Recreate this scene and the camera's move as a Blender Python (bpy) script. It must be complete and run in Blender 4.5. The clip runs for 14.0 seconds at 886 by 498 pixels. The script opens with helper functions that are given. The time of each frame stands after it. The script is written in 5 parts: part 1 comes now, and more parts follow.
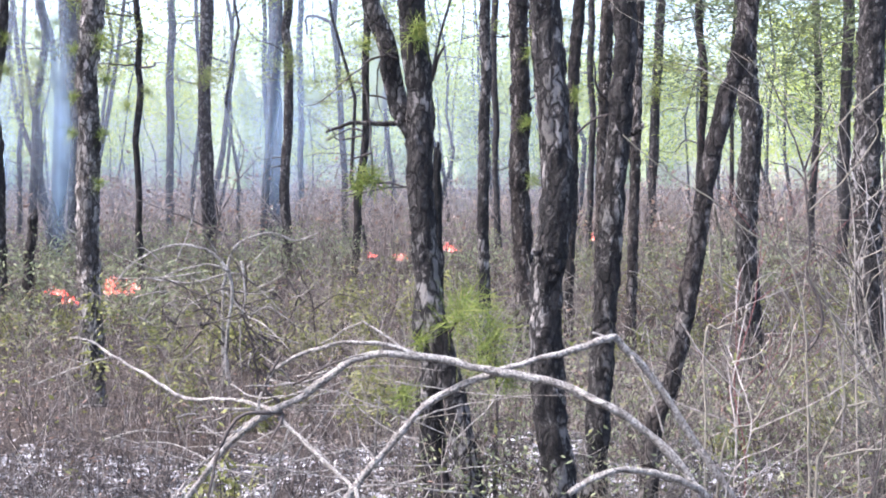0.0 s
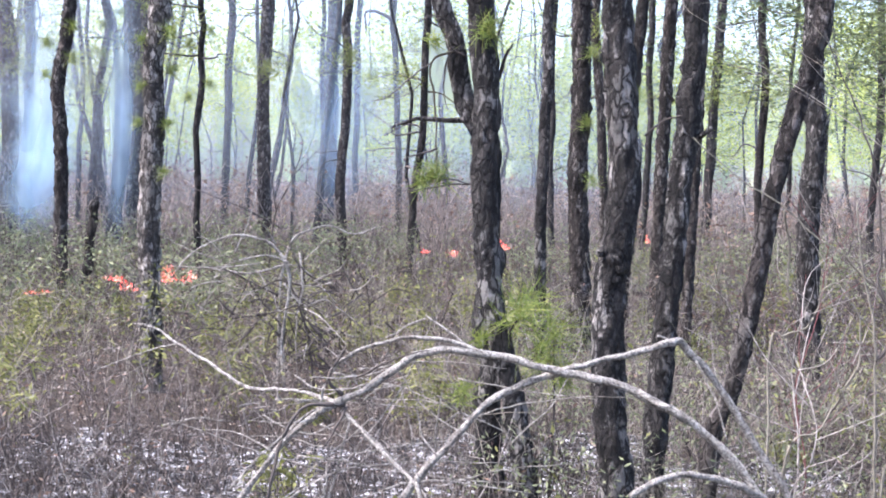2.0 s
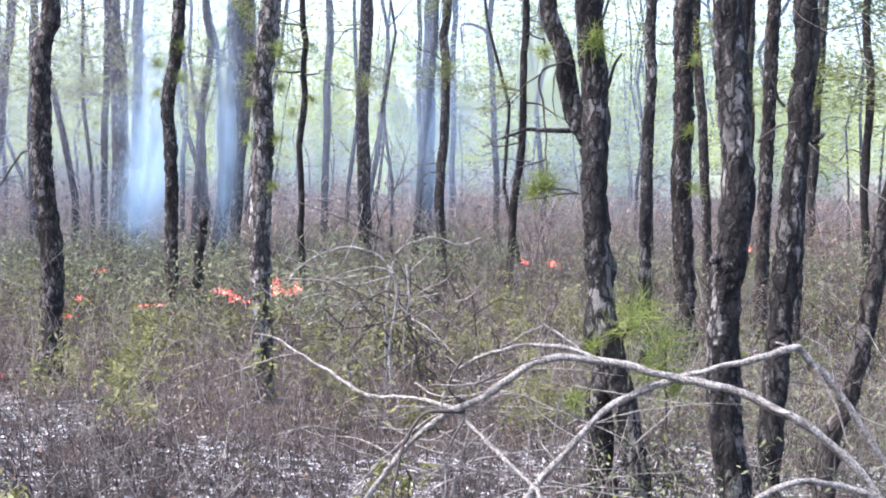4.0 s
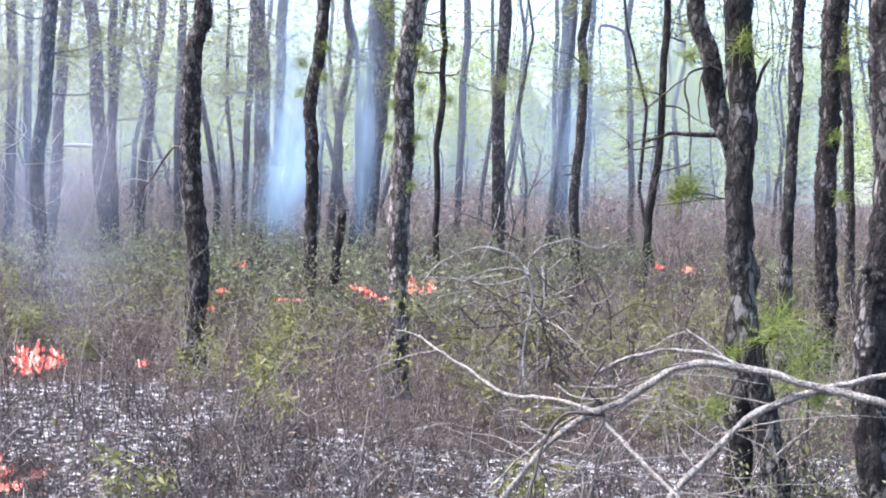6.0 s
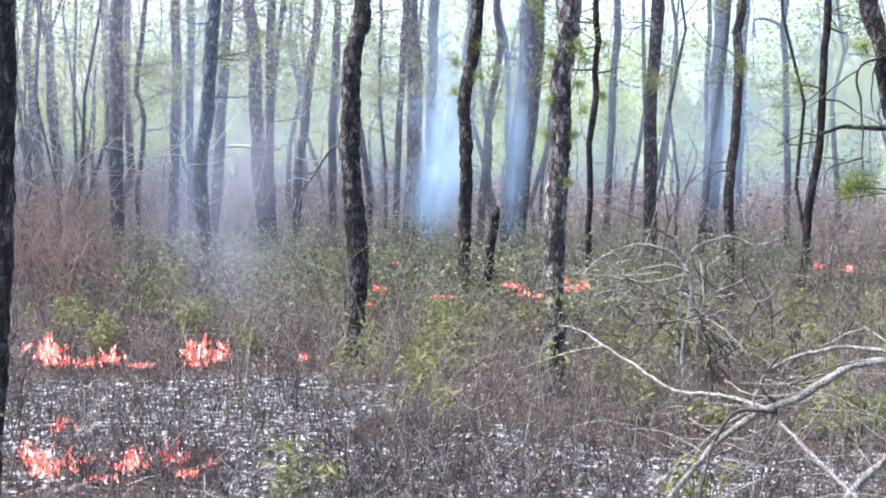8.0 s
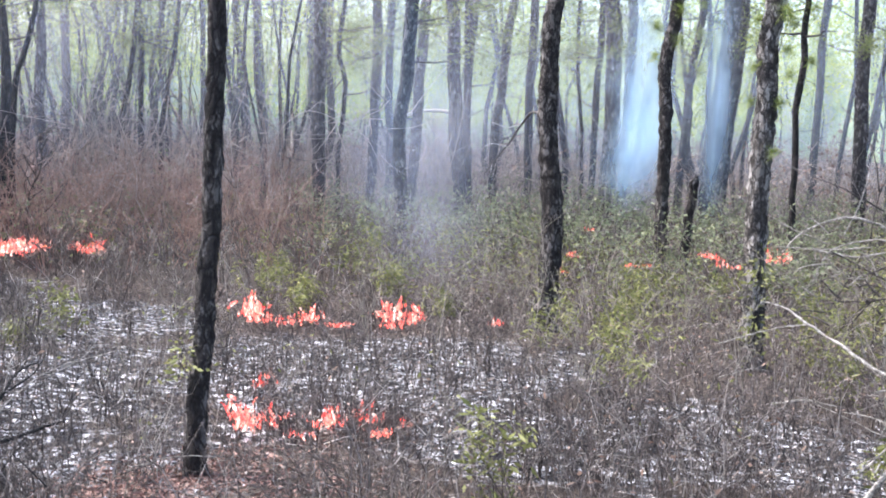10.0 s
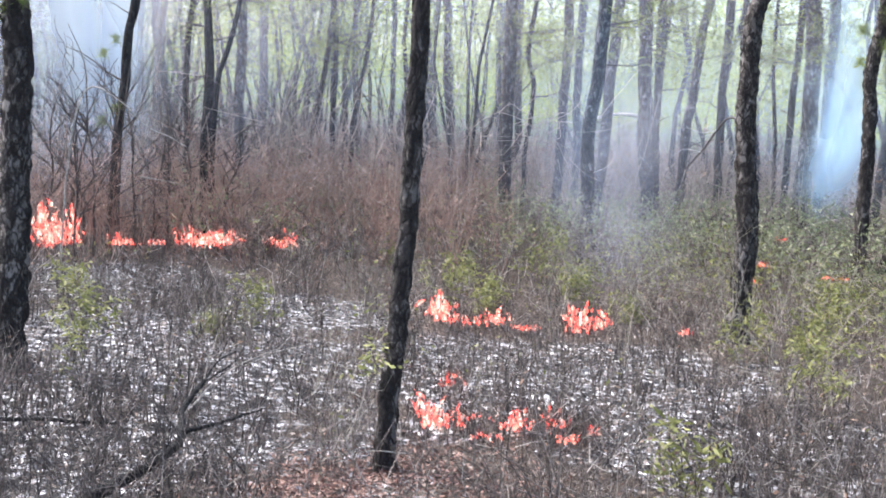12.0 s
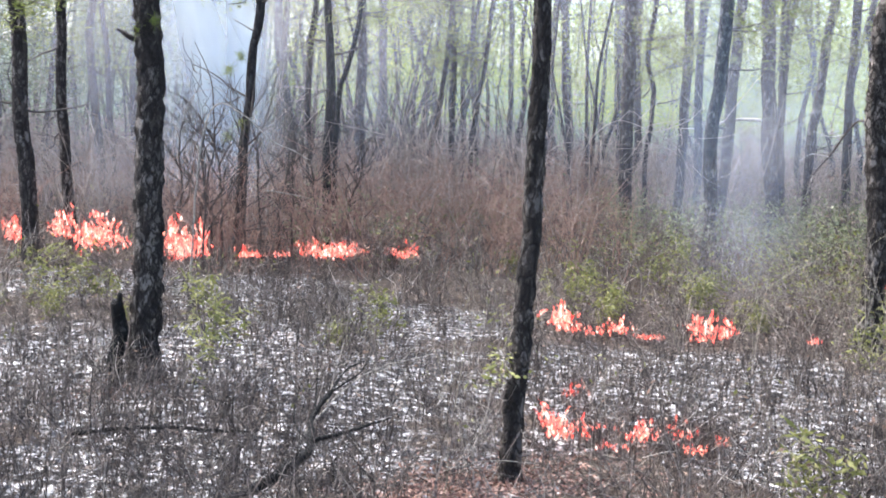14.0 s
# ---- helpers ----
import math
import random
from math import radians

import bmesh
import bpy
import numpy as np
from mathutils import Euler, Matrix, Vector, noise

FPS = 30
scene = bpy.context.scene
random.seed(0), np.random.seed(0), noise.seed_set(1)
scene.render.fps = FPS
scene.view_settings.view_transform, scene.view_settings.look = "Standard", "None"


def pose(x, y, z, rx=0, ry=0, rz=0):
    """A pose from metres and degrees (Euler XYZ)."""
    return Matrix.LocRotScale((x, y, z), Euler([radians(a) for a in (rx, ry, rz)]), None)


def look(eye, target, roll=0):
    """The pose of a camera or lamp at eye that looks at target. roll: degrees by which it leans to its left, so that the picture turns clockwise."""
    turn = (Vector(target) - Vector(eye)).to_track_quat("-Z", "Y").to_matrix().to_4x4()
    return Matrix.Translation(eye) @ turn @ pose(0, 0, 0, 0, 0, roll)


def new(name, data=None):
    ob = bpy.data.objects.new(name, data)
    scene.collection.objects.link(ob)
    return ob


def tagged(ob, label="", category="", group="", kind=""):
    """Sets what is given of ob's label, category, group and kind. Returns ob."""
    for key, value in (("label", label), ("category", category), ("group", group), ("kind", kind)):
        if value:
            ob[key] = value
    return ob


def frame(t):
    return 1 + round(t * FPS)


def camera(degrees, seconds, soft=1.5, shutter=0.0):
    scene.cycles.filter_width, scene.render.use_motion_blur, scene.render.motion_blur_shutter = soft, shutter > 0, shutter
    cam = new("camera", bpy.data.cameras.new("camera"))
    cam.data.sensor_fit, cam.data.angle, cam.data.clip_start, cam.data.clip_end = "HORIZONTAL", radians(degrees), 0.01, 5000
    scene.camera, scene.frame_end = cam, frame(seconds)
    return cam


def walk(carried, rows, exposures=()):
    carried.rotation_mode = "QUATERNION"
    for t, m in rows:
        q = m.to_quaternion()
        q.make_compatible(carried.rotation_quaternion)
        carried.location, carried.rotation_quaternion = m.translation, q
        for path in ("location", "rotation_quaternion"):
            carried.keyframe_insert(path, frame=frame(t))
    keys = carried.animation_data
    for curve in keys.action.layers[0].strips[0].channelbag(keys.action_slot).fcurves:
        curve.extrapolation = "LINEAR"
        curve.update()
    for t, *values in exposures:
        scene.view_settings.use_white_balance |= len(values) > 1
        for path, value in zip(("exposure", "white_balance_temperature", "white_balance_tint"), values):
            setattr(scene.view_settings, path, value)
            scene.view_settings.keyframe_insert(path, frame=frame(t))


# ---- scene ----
EXPO = 2.48
cam = camera(40.18, 14.0, soft=1.88)
# seconds, place in metres, yaw to the left, pitch up, roll
ROWS = [
    (0.0, -0.000, 0.000, 1.583, 0.01, -3.68, 0.00),
    (0.5, -0.002, 0.004, 1.586, -0.02, -3.94, -0.33),
    (1.0, -0.013, 0.002, 1.585, 0.33, -3.50, 0.37),
    (1.5, -0.023, -0.011, 1.587, 0.78, -3.62, 0.64),
    (2.0, -0.055, -0.003, 1.582, 2.36, -3.84, 1.53),
    (2.5, -0.081, -0.009, 1.579, 3.56, -3.47, 1.73),
    (3.0, -0.101, -0.009, 1.575, 5.25, -4.02, 1.17),
    (3.2, -0.113, -0.026, 1.578, 5.47, -3.89, 1.29),
    (5.3, -0.131, -0.099, 1.575, 10.64, -3.14, 0.52),
    (5.5, -0.145, -0.106, 1.575, 11.23, -3.38, 1.17),
    (6.0, -0.160, -0.121, 1.578, 13.02, -3.46, 1.68),
    (6.5, -0.165, -0.148, 1.581, 14.20, -3.68, 1.47),
    (7.0, -0.178, -0.169, 1.584, 15.65, -3.41, 1.83),
    (7.5, -0.192, -0.188, 1.578, 17.42, -3.05, 1.99),
    (8.0, -0.222, -0.186, 1.567, 19.92, -3.70, 1.28),
    (8.2, -0.228, -0.207, 1.566, 20.99, -4.04, 1.14),
    (10.3, -0.257, -0.156, 1.583, 30.13, -5.66, 2.29),
    (10.5, -0.270, -0.165, 1.583, 30.89, -5.63, 2.67),
    (11.0, -0.289, -0.166, 1.587, 33.39, -5.58, 3.67),
    (11.5, -0.318, -0.165, 1.581, 35.83, -5.46, 3.96),
    (12.0, -0.322, -0.172, 1.579, 37.52, -5.85, 2.85),
    (12.5, -0.328, -0.181, 1.580, 38.84, -5.70, 2.44),
    (13.0, -0.325, -0.189, 1.584, 40.76, -5.47, 2.43),
    (13.5, -0.313, -0.196, 1.587, 42.19, -5.55, 1.72),
    (14.0, -0.326, -0.202, 1.583, 43.17, -5.62, 1.73),
]
walk(cam, [(t, pose(x, y, z, 90 + pitch, 0, yaw) @ pose(0, 0, 0, 0, 0, roll)) for t, x, y, z, yaw, pitch, roll in ROWS],
     [(0.0, EXPO + 0.04, 5900, 18.0), (7.0, EXPO - 0.10, 5820, 15.5), (14.0, EXPO - 0.04, 6210, 10.0)])

# ---- light: a bright, thinly overcast spring sky ----
world = bpy.data.worlds.new("sky")
scene.world = world
world.use_nodes = True
wn = world.node_tree.nodes
sky = wn.new("ShaderNodeTexSky")
sky.sky_type, sky.sun_disc = "NISHITA", False
sky.sun_elevation, sky.sun_rotation, sky.dust_density, sky.air_density, sky.ozone_density = radians(57), radians(-102), 3.6, 1.0, 0.45
world.node_tree.links.new(sky.outputs[0], wn["Background"].inputs[0])
wn["Background"].inputs[1].default_value = 0.13
sun = new("sun", bpy.data.lights.new("sun", "SUN"))
sun.data.energy, sun.data.angle, sun.data.color = 1.95, radians(14), (1.0, 0.95, 0.88)
sun.matrix_world = look((8 * math.sin(radians(-102)), 8 * math.cos(radians(-102)), 12), (0, 0, 0))

# ---- materials ----


def material(name, rough=0.85):
    m = bpy.data.materials.new(name)
    m.use_nodes = True
    b = m.node_tree.nodes["Principled BSDF"]
    b.inputs["Roughness"].default_value = rough
    b.inputs["Specular IOR Level"].default_value = 0.25
    return m, m.node_tree, b


def node(tree, kind, **inputs):
    n = tree.nodes.new(kind)
    for key, value in inputs.items():
        n.inputs[key.replace("_", " ")].default_value = value
    return n


def ramp(tree, source, stops):
    r = tree.nodes.new("ShaderNodeValToRGB")
    while len(r.color_ramp.elements) < len(stops):
        r.color_ramp.elements.new(0.5)
    for e, (at, c) in zip(r.color_ramp.elements, stops):
        e.position = at
        e.color = (*c, 1) if isinstance(c, tuple) else (c, c, c, 1)
    tree.links.new(source, r.inputs[0])
    return r.outputs[0]


def mix(tree, fac, a, b, blend="MIX"):
    n = tree.nodes.new("ShaderNodeMix")
    n.data_type, n.blend_type = "RGBA", blend
    for socket, value in ((n.inputs[0], fac), (n.inputs[6], a), (n.inputs[7], b)):
        if isinstance(value, bpy.types.NodeSocket):
            tree.links.new(value, socket)
        else:
            socket.default_value = (*value, 1) if isinstance(value, tuple) else value
    return n.outputs[2]


def math_node(tree, op, a, b=0.0, clamp=False):
    n = tree.nodes.new("ShaderNodeMath")
    n.operation, n.use_clamp = op, clamp
    for socket, value in ((n.inputs[0], a), (n.inputs[1], b)):
        if isinstance(value, bpy.types.NodeSocket):
            tree.links.new(value, socket)
        else:
            socket.default_value = value
    return n.outputs[0]


def coords(tree, scale=(1, 1, 1)):
    g = tree.nodes.new("ShaderNodeNewGeometry")
    m = node(tree, "ShaderNodeMapping", Scale=scale)
    tree.links.new(g.outputs["Position"], m.inputs[0])
    return m.outputs[0]


def noise_of(tree, vector, scale, detail=4.0, rough=0.55):
    n = node(tree, "ShaderNodeTexNoise", Scale=scale, Detail=detail, Roughness=rough)
    tree.links.new(vector, n.inputs["Vector"])
    return n.outputs["Fac"]


def bump(tree, bsdf, height, strength, distance=0.01):
    b = node(tree, "ShaderNodeBump", Strength=strength, Distance=distance)
    tree.links.new(height, b.inputs["Height"])
    tree.links.new(b.outputs[0], bsdf.inputs["Normal"])


def bark(name, char, plate, flake, amount):
    """Bark: charred furrows between rough plates, with ragged pale places where plates have flaked off."""
    m, t, b = material(name, 0.92)
    plates = coords(t, (1, 1, 0.45))
    v = node(t, "ShaderNodeTexVoronoi", Scale=20.0, Randomness=1.0)
    v.feature = "DISTANCE_TO_EDGE"
    t.links.new(mix(t, 0.09, plates, node_color(t, plates, 22.0), "ADD"), v.inputs["Vector"])
    crack = ramp(t, v.outputs["Distance"], [(0.0, 0.1), (0.15, 1.0)])
    cell = node(t, "ShaderNodeTexVoronoi", Scale=20.0, Randomness=1.0)
    t.links.new(v.inputs["Vector"].links[0].from_socket, cell.inputs["Vector"])
    shade = ramp(t, cell.outputs["Color"], [(0.2, 0.35), (0.8, 1.0)])
    fine = noise_of(t, coords(t, (1, 1, 0.8)), 90.0, 6, 0.7)
    broad = noise_of(t, coords(t), 1.7, 3)
    patch = noise_of(t, coords(t, (1, 1, 0.55)), 18.0, 8, 0.7)
    region = noise_of(t, coords(t, (1, 1, 0.6)), 4.5, 2)
    body = mix(t, ramp(t, fine, [(0.33, 0.0), (0.68, 1.0)]), char, plate)
    body = mix(t, ramp(t, broad, [(0.35, 0.0), (0.7, 0.6)]), body, tuple(c * 1.7 for c in plate))
    body = mix(t, ramp(t, patch, [(0.38, 0.6), (0.52, 0.0)]), body, char)
    reach = math_node(t, "ADD", math_node(t, "MULTIPLY", patch, 0.75), math_node(t, "MULTIPLY", region, 0.35))
    edge = 0.606 - 0.05 * amount
    pale = math_node(t, "MULTIPLY", ramp(t, reach, [(edge, 0.0), (edge + 0.06, 0.85)]), crack)
    body = mix(t, pale, body, mix(t, fine, tuple(c * 0.5 for c in flake), flake))
    body = mix(t, 1.0, body, shade, "MULTIPLY")
    body = mix(t, crack, char, body)
    t.links.new(body, b.inputs["Base Color"])
    bump(t, b, math_node(t, "ADD", math_node(t, "MULTIPLY", crack, 0.5), math_node(t, "ADD", math_node(t, "MULTIPLY", fine, 0.7), math_node(t, "MULTIPLY", patch, 1.0))), 1.0, 0.04)
    return m


def weathered(name, dark, mid, pale):
    """Dead wood: grey, lichened and flecked with dark bark; the dark mottling also stands in for shade under branches.
    """
    m, t, b = material(name, 0.8)
    coarse = noise_of(t, coords(t), 24.0, 7, 0.7)
    fine = noise_of(t, coords(t), 120.0, 4, 0.7)
    c = mix(t, ramp(t, coarse, [(0.40, 0.0), (0.60, 1.0)]), mid, pale)
    c = mix(t, ramp(t, fine, [(0.36, 0.85), (0.54, 0.0)]), c, dark)
    c = mix(t, ramp(t, noise_of(t, coords(t), 9.0, 6, 0.75), [(0.52, 0.0), (0.66, 0.5)]), c, dark)
    t.links.new(c, b.inputs["Base Color"])
    bump(t, b, math_node(t, "ADD", coarse, math_node(t, "MULTIPLY", fine, 0.5)), 1.0, 0.02)
    return m


def node_color(tree, vector, scale):
    n = node(tree, "ShaderNodeTexNoise", Scale=scale, Detail=3.0)
    tree.links.new(vector, n.inputs["Vector"])
    return n.outputs["Color"]


def varied(name, colours, rough=0.8, grain=40.0, through_light=0.0, mottle=0.5):
    """A material that differs from stem to stem, or from leaf to leaf, with some grain on each."""
    m, t, b = material(name, rough)
    g = t.nodes.new("ShaderNodeNewGeometry")
    n = len(colours)
    c = ramp(t, g.outputs["Random Per Island"], [(k / (n - 1), col) for k, col in enumerate(colours)])
    f = noise_of(t, coords(t), grain, 3)
    wide = noise_of(t, coords(t), 0.9, 2)
    c = mix(t, ramp(t, f, [(0.38, 0.0), (0.66, mottle)]), c, tuple(x * 0.4 for x in colours[0]))
    c = mix(t, ramp(t, wide, [(0.35, 0.0), (0.7, 0.25)]), c, colours[len(colours) // 2])
    t.links.new(c, b.inputs["Base Color"])
    if not through_light:
        bump(t, b, math_node(t, "ADD", f, wide), 0.7, 0.006)
    if through_light:
        tr = t.nodes.new("ShaderNodeBsdfTranslucent")
        ms = node(t, "ShaderNodeMixShader", Fac=through_light)
        t.links.new(c, tr.inputs[0])
        t.links.new(b.outputs[0], ms.inputs[1])
        t.links.new(tr.outputs[0], ms.inputs[2])
        t.links.new(ms.outputs[0], t.nodes["Material Output"].inputs[0])
    return m


BARK = {
    "scarred": bark("scarred_bark", (0.018, 0.016, 0.0155), (0.108, 0.096, 0.088), (0.54, 0.50, 0.46), 1.0),
    "pale": bark("scaly_grey_bark", (0.03, 0.026, 0.024), (0.27, 0.232, 0.203), (0.70, 0.64, 0.58), 2.0),
    "smooth": bark("charred_bark", (0.022, 0.018, 0.0165), (0.11, 0.092, 0.081), (0.40, 0.355, 0.32), 0.95),
    "thin": bark("young_bark", (0.022, 0.019, 0.018), (0.060, 0.050, 0.046), (0.18, 0.16, 0.15), 0.3),
    "far": bark("grey_bark", (0.035, 0.032, 0.032), (0.085, 0.078, 0.075), (0.2, 0.18, 0.17), 0.3),
    "burnt": bark("burnt_bark", (0.008, 0.008, 0.008), (0.022, 0.020, 0.020), (0.10, 0.095, 0.09), 0.1),
}
DEAD = weathered("weathered_wood", (0.045, 0.039, 0.034), (0.21, 0.187, 0.162), (0.44, 0.41, 0.365))
BONE = varied("bleached_wood", [(0.42, 0.39, 0.36), (0.6, 0.57, 0.53)], 0.8, 30.0)
DARK = varied("dark_wood", [(0.045, 0.038, 0.034), (0.085, 0.07, 0.062)], 0.85, 30.0)
# brown tones; the palest and darkest stems also imitate highlights and shaded gaps
TWIG = varied("brown_twigs", [(0.022, 0.017, 0.015), (0.075, 0.056, 0.048), (0.032, 0.025, 0.022), (0.22, 0.178, 0.154), (0.045, 0.034, 0.03), (0.52, 0.47, 0.42), (0.11, 0.083, 0.07), (0.05, 0.037, 0.032), (0.30, 0.25, 0.22)], 0.6)
THICKET = varied("thicket_twigs", [(0.09, 0.073, 0.064), (0.23, 0.187, 0.163), (0.37, 0.31, 0.27), (0.17, 0.135, 0.118)], 0.85)
TAN = varied("tan_twigs", [(0.12, 0.10, 0.08), (0.30, 0.265, 0.22), (0.17, 0.155, 0.11)], 0.8)
STALK = varied("olive_stalks", [(0.10, 0.088, 0.068), (0.21, 0.187, 0.145)], 0.75, 60.0)
RUST = varied("rusty_twigs", [(0.15, 0.085, 0.068), (0.34, 0.22, 0.175), (0.23, 0.145, 0.115), (0.42, 0.31, 0.25)], 0.85)
CHAR = varied("charred_twigs", [(0.014, 0.013, 0.012), (0.05, 0.041, 0.037), (0.17, 0.14, 0.123), (0.03, 0.025, 0.023), (0.26, 0.22, 0.195), (0.07, 0.056, 0.05)], 0.9)
RED = varied("red_twigs", [(0.13, 0.05, 0.05), (0.2, 0.085, 0.08)], 0.7)
LEAF = varied("shrub_leaves", [(0.09, 0.10, 0.03), (0.18, 0.19, 0.056), (0.31, 0.31, 0.115), (0.125, 0.13, 0.043)], 0.6, 20.0, 0.35)
SAGE = varied("dull_leaves", [(0.13, 0.15, 0.08), (0.20, 0.22, 0.12), (0.285, 0.295, 0.17)], 0.6, 20.0, 0.3)
DRY = varied("dry_leaves", [(0.12, 0.075, 0.055), (0.24, 0.155, 0.115), (0.40, 0.30, 0.23)], 0.8, 20.0, 0.2)
NEEDLE = varied("pine_needles", [(0.10, 0.14, 0.03), (0.19, 0.24, 0.05), (0.30, 0.31, 0.09)], 0.55, 10.0, 0.3)
CROWN = varied("crown_needles", [(0.065, 0.088, 0.042), (0.11, 0.14, 0.06), (0.18, 0.20, 0.085)], 0.6, 10.0, 0.3)
BOUGH = varied("fresh_boughs", [(0.11, 0.14, 0.035), (0.20, 0.23, 0.055), (0.30, 0.31, 0.09)], 0.6, 10.0, 0.35)
SPRING = varied("spring_leaves", [(0.22, 0.29, 0.045), (0.36, 0.43, 0.075), (0.52, 0.54, 0.13)], 0.6, 2.0, 0.5)
STRAW = varied("needle_straw", [(0.12, 0.065, 0.052), (0.26, 0.15, 0.12), (0.40, 0.27, 0.22)], 0.9, 20.0)
ASH = varied("ash_flakes", [(0.05, 0.047, 0.046), (0.34, 0.325, 0.325), (0.13, 0.12, 0.12), (0.58, 0.565, 0.57), (0.09, 0.08, 0.078)], 0.95, 60.0)
LITTER = varied("fallen_leaves", [(0.05, 0.04, 0.036), (0.16, 0.115, 0.09), (0.30, 0.25, 0.215), (0.42, 0.375, 0.34), (0.12, 0.08, 0.065)], 0.9, 20.0)

# ground: brown litter, with white ash and char where the fire has passed
GROUND, gt, gb = material("forest_floor", 0.95)
gp = coords(gt)
litter = mix(gt, noise_of(gt, gp, 9.0, 6, 0.65), (0.014, 0.011, 0.009), (0.075, 0.055, 0.043))
litter = mix(gt, ramp(gt, noise_of(gt, gp, 38.0, 4), [(0.5, 0.0), (0.7, 0.6)]), litter, (0.16, 0.125, 0.098))
ash = mix(gt, ramp(gt, noise_of(gt, gp, 12.0, 7, 0.75), [(0.50, 0.0), (0.585, 1.0)]), (0.018, 0.016, 0.016), (0.71, 0.695, 0.70))
ash = mix(gt, ramp(gt, noise_of(gt, gp, 60.0, 3), [(0.35, 0.8), (0.55, 0.0)]), ash, (0.05, 0.045, 0.045))
BURNT = ((-6.7, 4.2, 2.3), (-7.6, 6.4, 1.5), (-9.6, 6.9, 1.3), (-10.9, 6.3, 1.2), (-4.9, 2.95, 1.45), (-4.6, 6.4, 1.6), (-2.8, 5.4, 0.95), (-2.1, 6.0, 0.9), (-1.1, 6.1, 0.72), (0.1, 6.7, 0.95), (1.2, 6.1, 0.8), (0.5, 5.0, 0.5), (-1.0, 5.0, 0.5))
burnt = None
for x, y, reach in BURNT:
    where = gt.nodes.new("ShaderNodeVectorMath")
    where.operation = "DISTANCE"
    gt.links.new(coords(gt, (1, 1, 0)), where.inputs[0])
    where.inputs[1].default_value = (x, y, 0)
    inside = math_node(gt, "SUBTRACT", 1.0, math_node(gt, "DIVIDE", where.outputs["Value"], reach))
    burnt = inside if burnt is None else math_node(gt, "MAXIMUM", burnt, inside)
ragged = math_node(gt, "ADD", math_node(gt, "MULTIPLY", math_node(gt, "SUBTRACT", noise_of(gt, gp, 1.6, 4, 0.6), 0.5), 2.2), burnt)
burn = ramp(gt, ragged, [(0.02, 0.0), (0.22, 1.0)])
gt.links.new(mix(gt, burn, litter, ash), gb.inputs["Base Color"])
bump(gt, gb, math_node(gt, "ADD", noise_of(gt, gp, 14.0, 6, 0.7), math_node(gt, "MULTIPLY", noise_of(gt, gp, 55.0, 3), 0.5)), 1.0, 0.05)

# flames: red tongues with paler hearts
FLAME = bpy.data.materials.new("flame")
FLAME.use_nodes = True
ft = FLAME.node_tree
ft.nodes.remove(ft.nodes["Principled BSDF"])
heat = noise_of(ft, coords(ft, (1, 1, 0.5)), 30.0, 5, 0.6)
em = node(ft, "ShaderNodeEmission", Strength=0.84)
ft.links.new(ramp(ft, heat, [(0.36, (0.85, 0.03, 0.03)), (0.45, (1.0, 0.10, 0.075)), (0.53, (1.0, 0.20, 0.14)), (0.58, (1.0, 0.45, 0.32)), (0.64, (1.0, 0.88, 0.78))]), em.inputs[0])
thin, lick = ft.nodes.new("ShaderNodeBsdfTransparent"), ft.nodes.new("ShaderNodeMixShader")
ft.links.new(ramp(ft, noise_of(ft, coords(ft, (1, 1, 0.7)), 38.0, 4, 0.65), [(0.40, 0.0), (0.64, 1.0)]), lick.inputs[0])
ft.links.new(thin.outputs[0], lick.inputs[1])
ft.links.new(em.outputs[0], lick.inputs[2])
ft.links.new(lick.outputs[0], ft.nodes["Material Output"].inputs[0])


def smoke_material(name, colour, density, scale, low, high, border=0.3):
    """Thin smoke: lit from both sides, with gaps and soft borders."""
    m = bpy.data.materials.new(name)
    m.use_nodes = True
    t = m.node_tree
    t.nodes.remove(t.nodes["Principled BSDF"])
    uv = t.nodes.new("ShaderNodeUVMap")
    sep = t.nodes.new("ShaderNodeSeparateXYZ")
    t.links.new(uv.outputs[0], sep.inputs[0])
    u, v = sep.outputs[0], sep.outputs[1]
    across = ramp(t, u, [(0.0, 0.0), (border * 0.5, 0.12 if border > 0.1 else 0.4), (border, 0.5 if border > 0.1 else 0.8), (0.5, 1.0), (1 - border, 0.5 if border > 0.1 else 0.8), (1 - border * 0.5, 0.12 if border > 0.1 else 0.4), (1.0, 0.0)])
    up = ramp(t, v, [(0.0, 0.0), (0.08, 0.15), (0.2, 0.65), (0.34, 1.0), (0.75, 0.55), (1.0, 0.0)])
    n = ramp(t, noise_of(t, coords(t, (1, 1, 0.4)), scale, 4, 0.5), [(low, 0.0), (high, 1.0)])
    a = math_node(t, "MULTIPLY", math_node(t, "MULTIPLY", across, up), math_node(t, "MULTIPLY", n, density), True)
    d, l, clear = t.nodes.new("ShaderNodeBsdfDiffuse"), t.nodes.new("ShaderNodeBsdfTranslucent"), t.nodes.new("ShaderNodeBsdfTransparent")
    d.inputs[0].default_value = l.inputs[0].default_value = (*colour, 1)
    both, out = node(t, "ShaderNodeMixShader", Fac=0.5), t.nodes.new("ShaderNodeMixShader")
    t.links.new(d.outputs[0], both.inputs[1])
    t.links.new(l.outputs[0], both.inputs[2])
    t.links.new(a, out.inputs[0])
    t.links.new(clear.outputs[0], out.inputs[1])
    t.links.new(both.outputs[0], out.inputs[2])
    t.links.new(out.outputs[0], t.nodes["Material Output"].inputs[0])
    return m


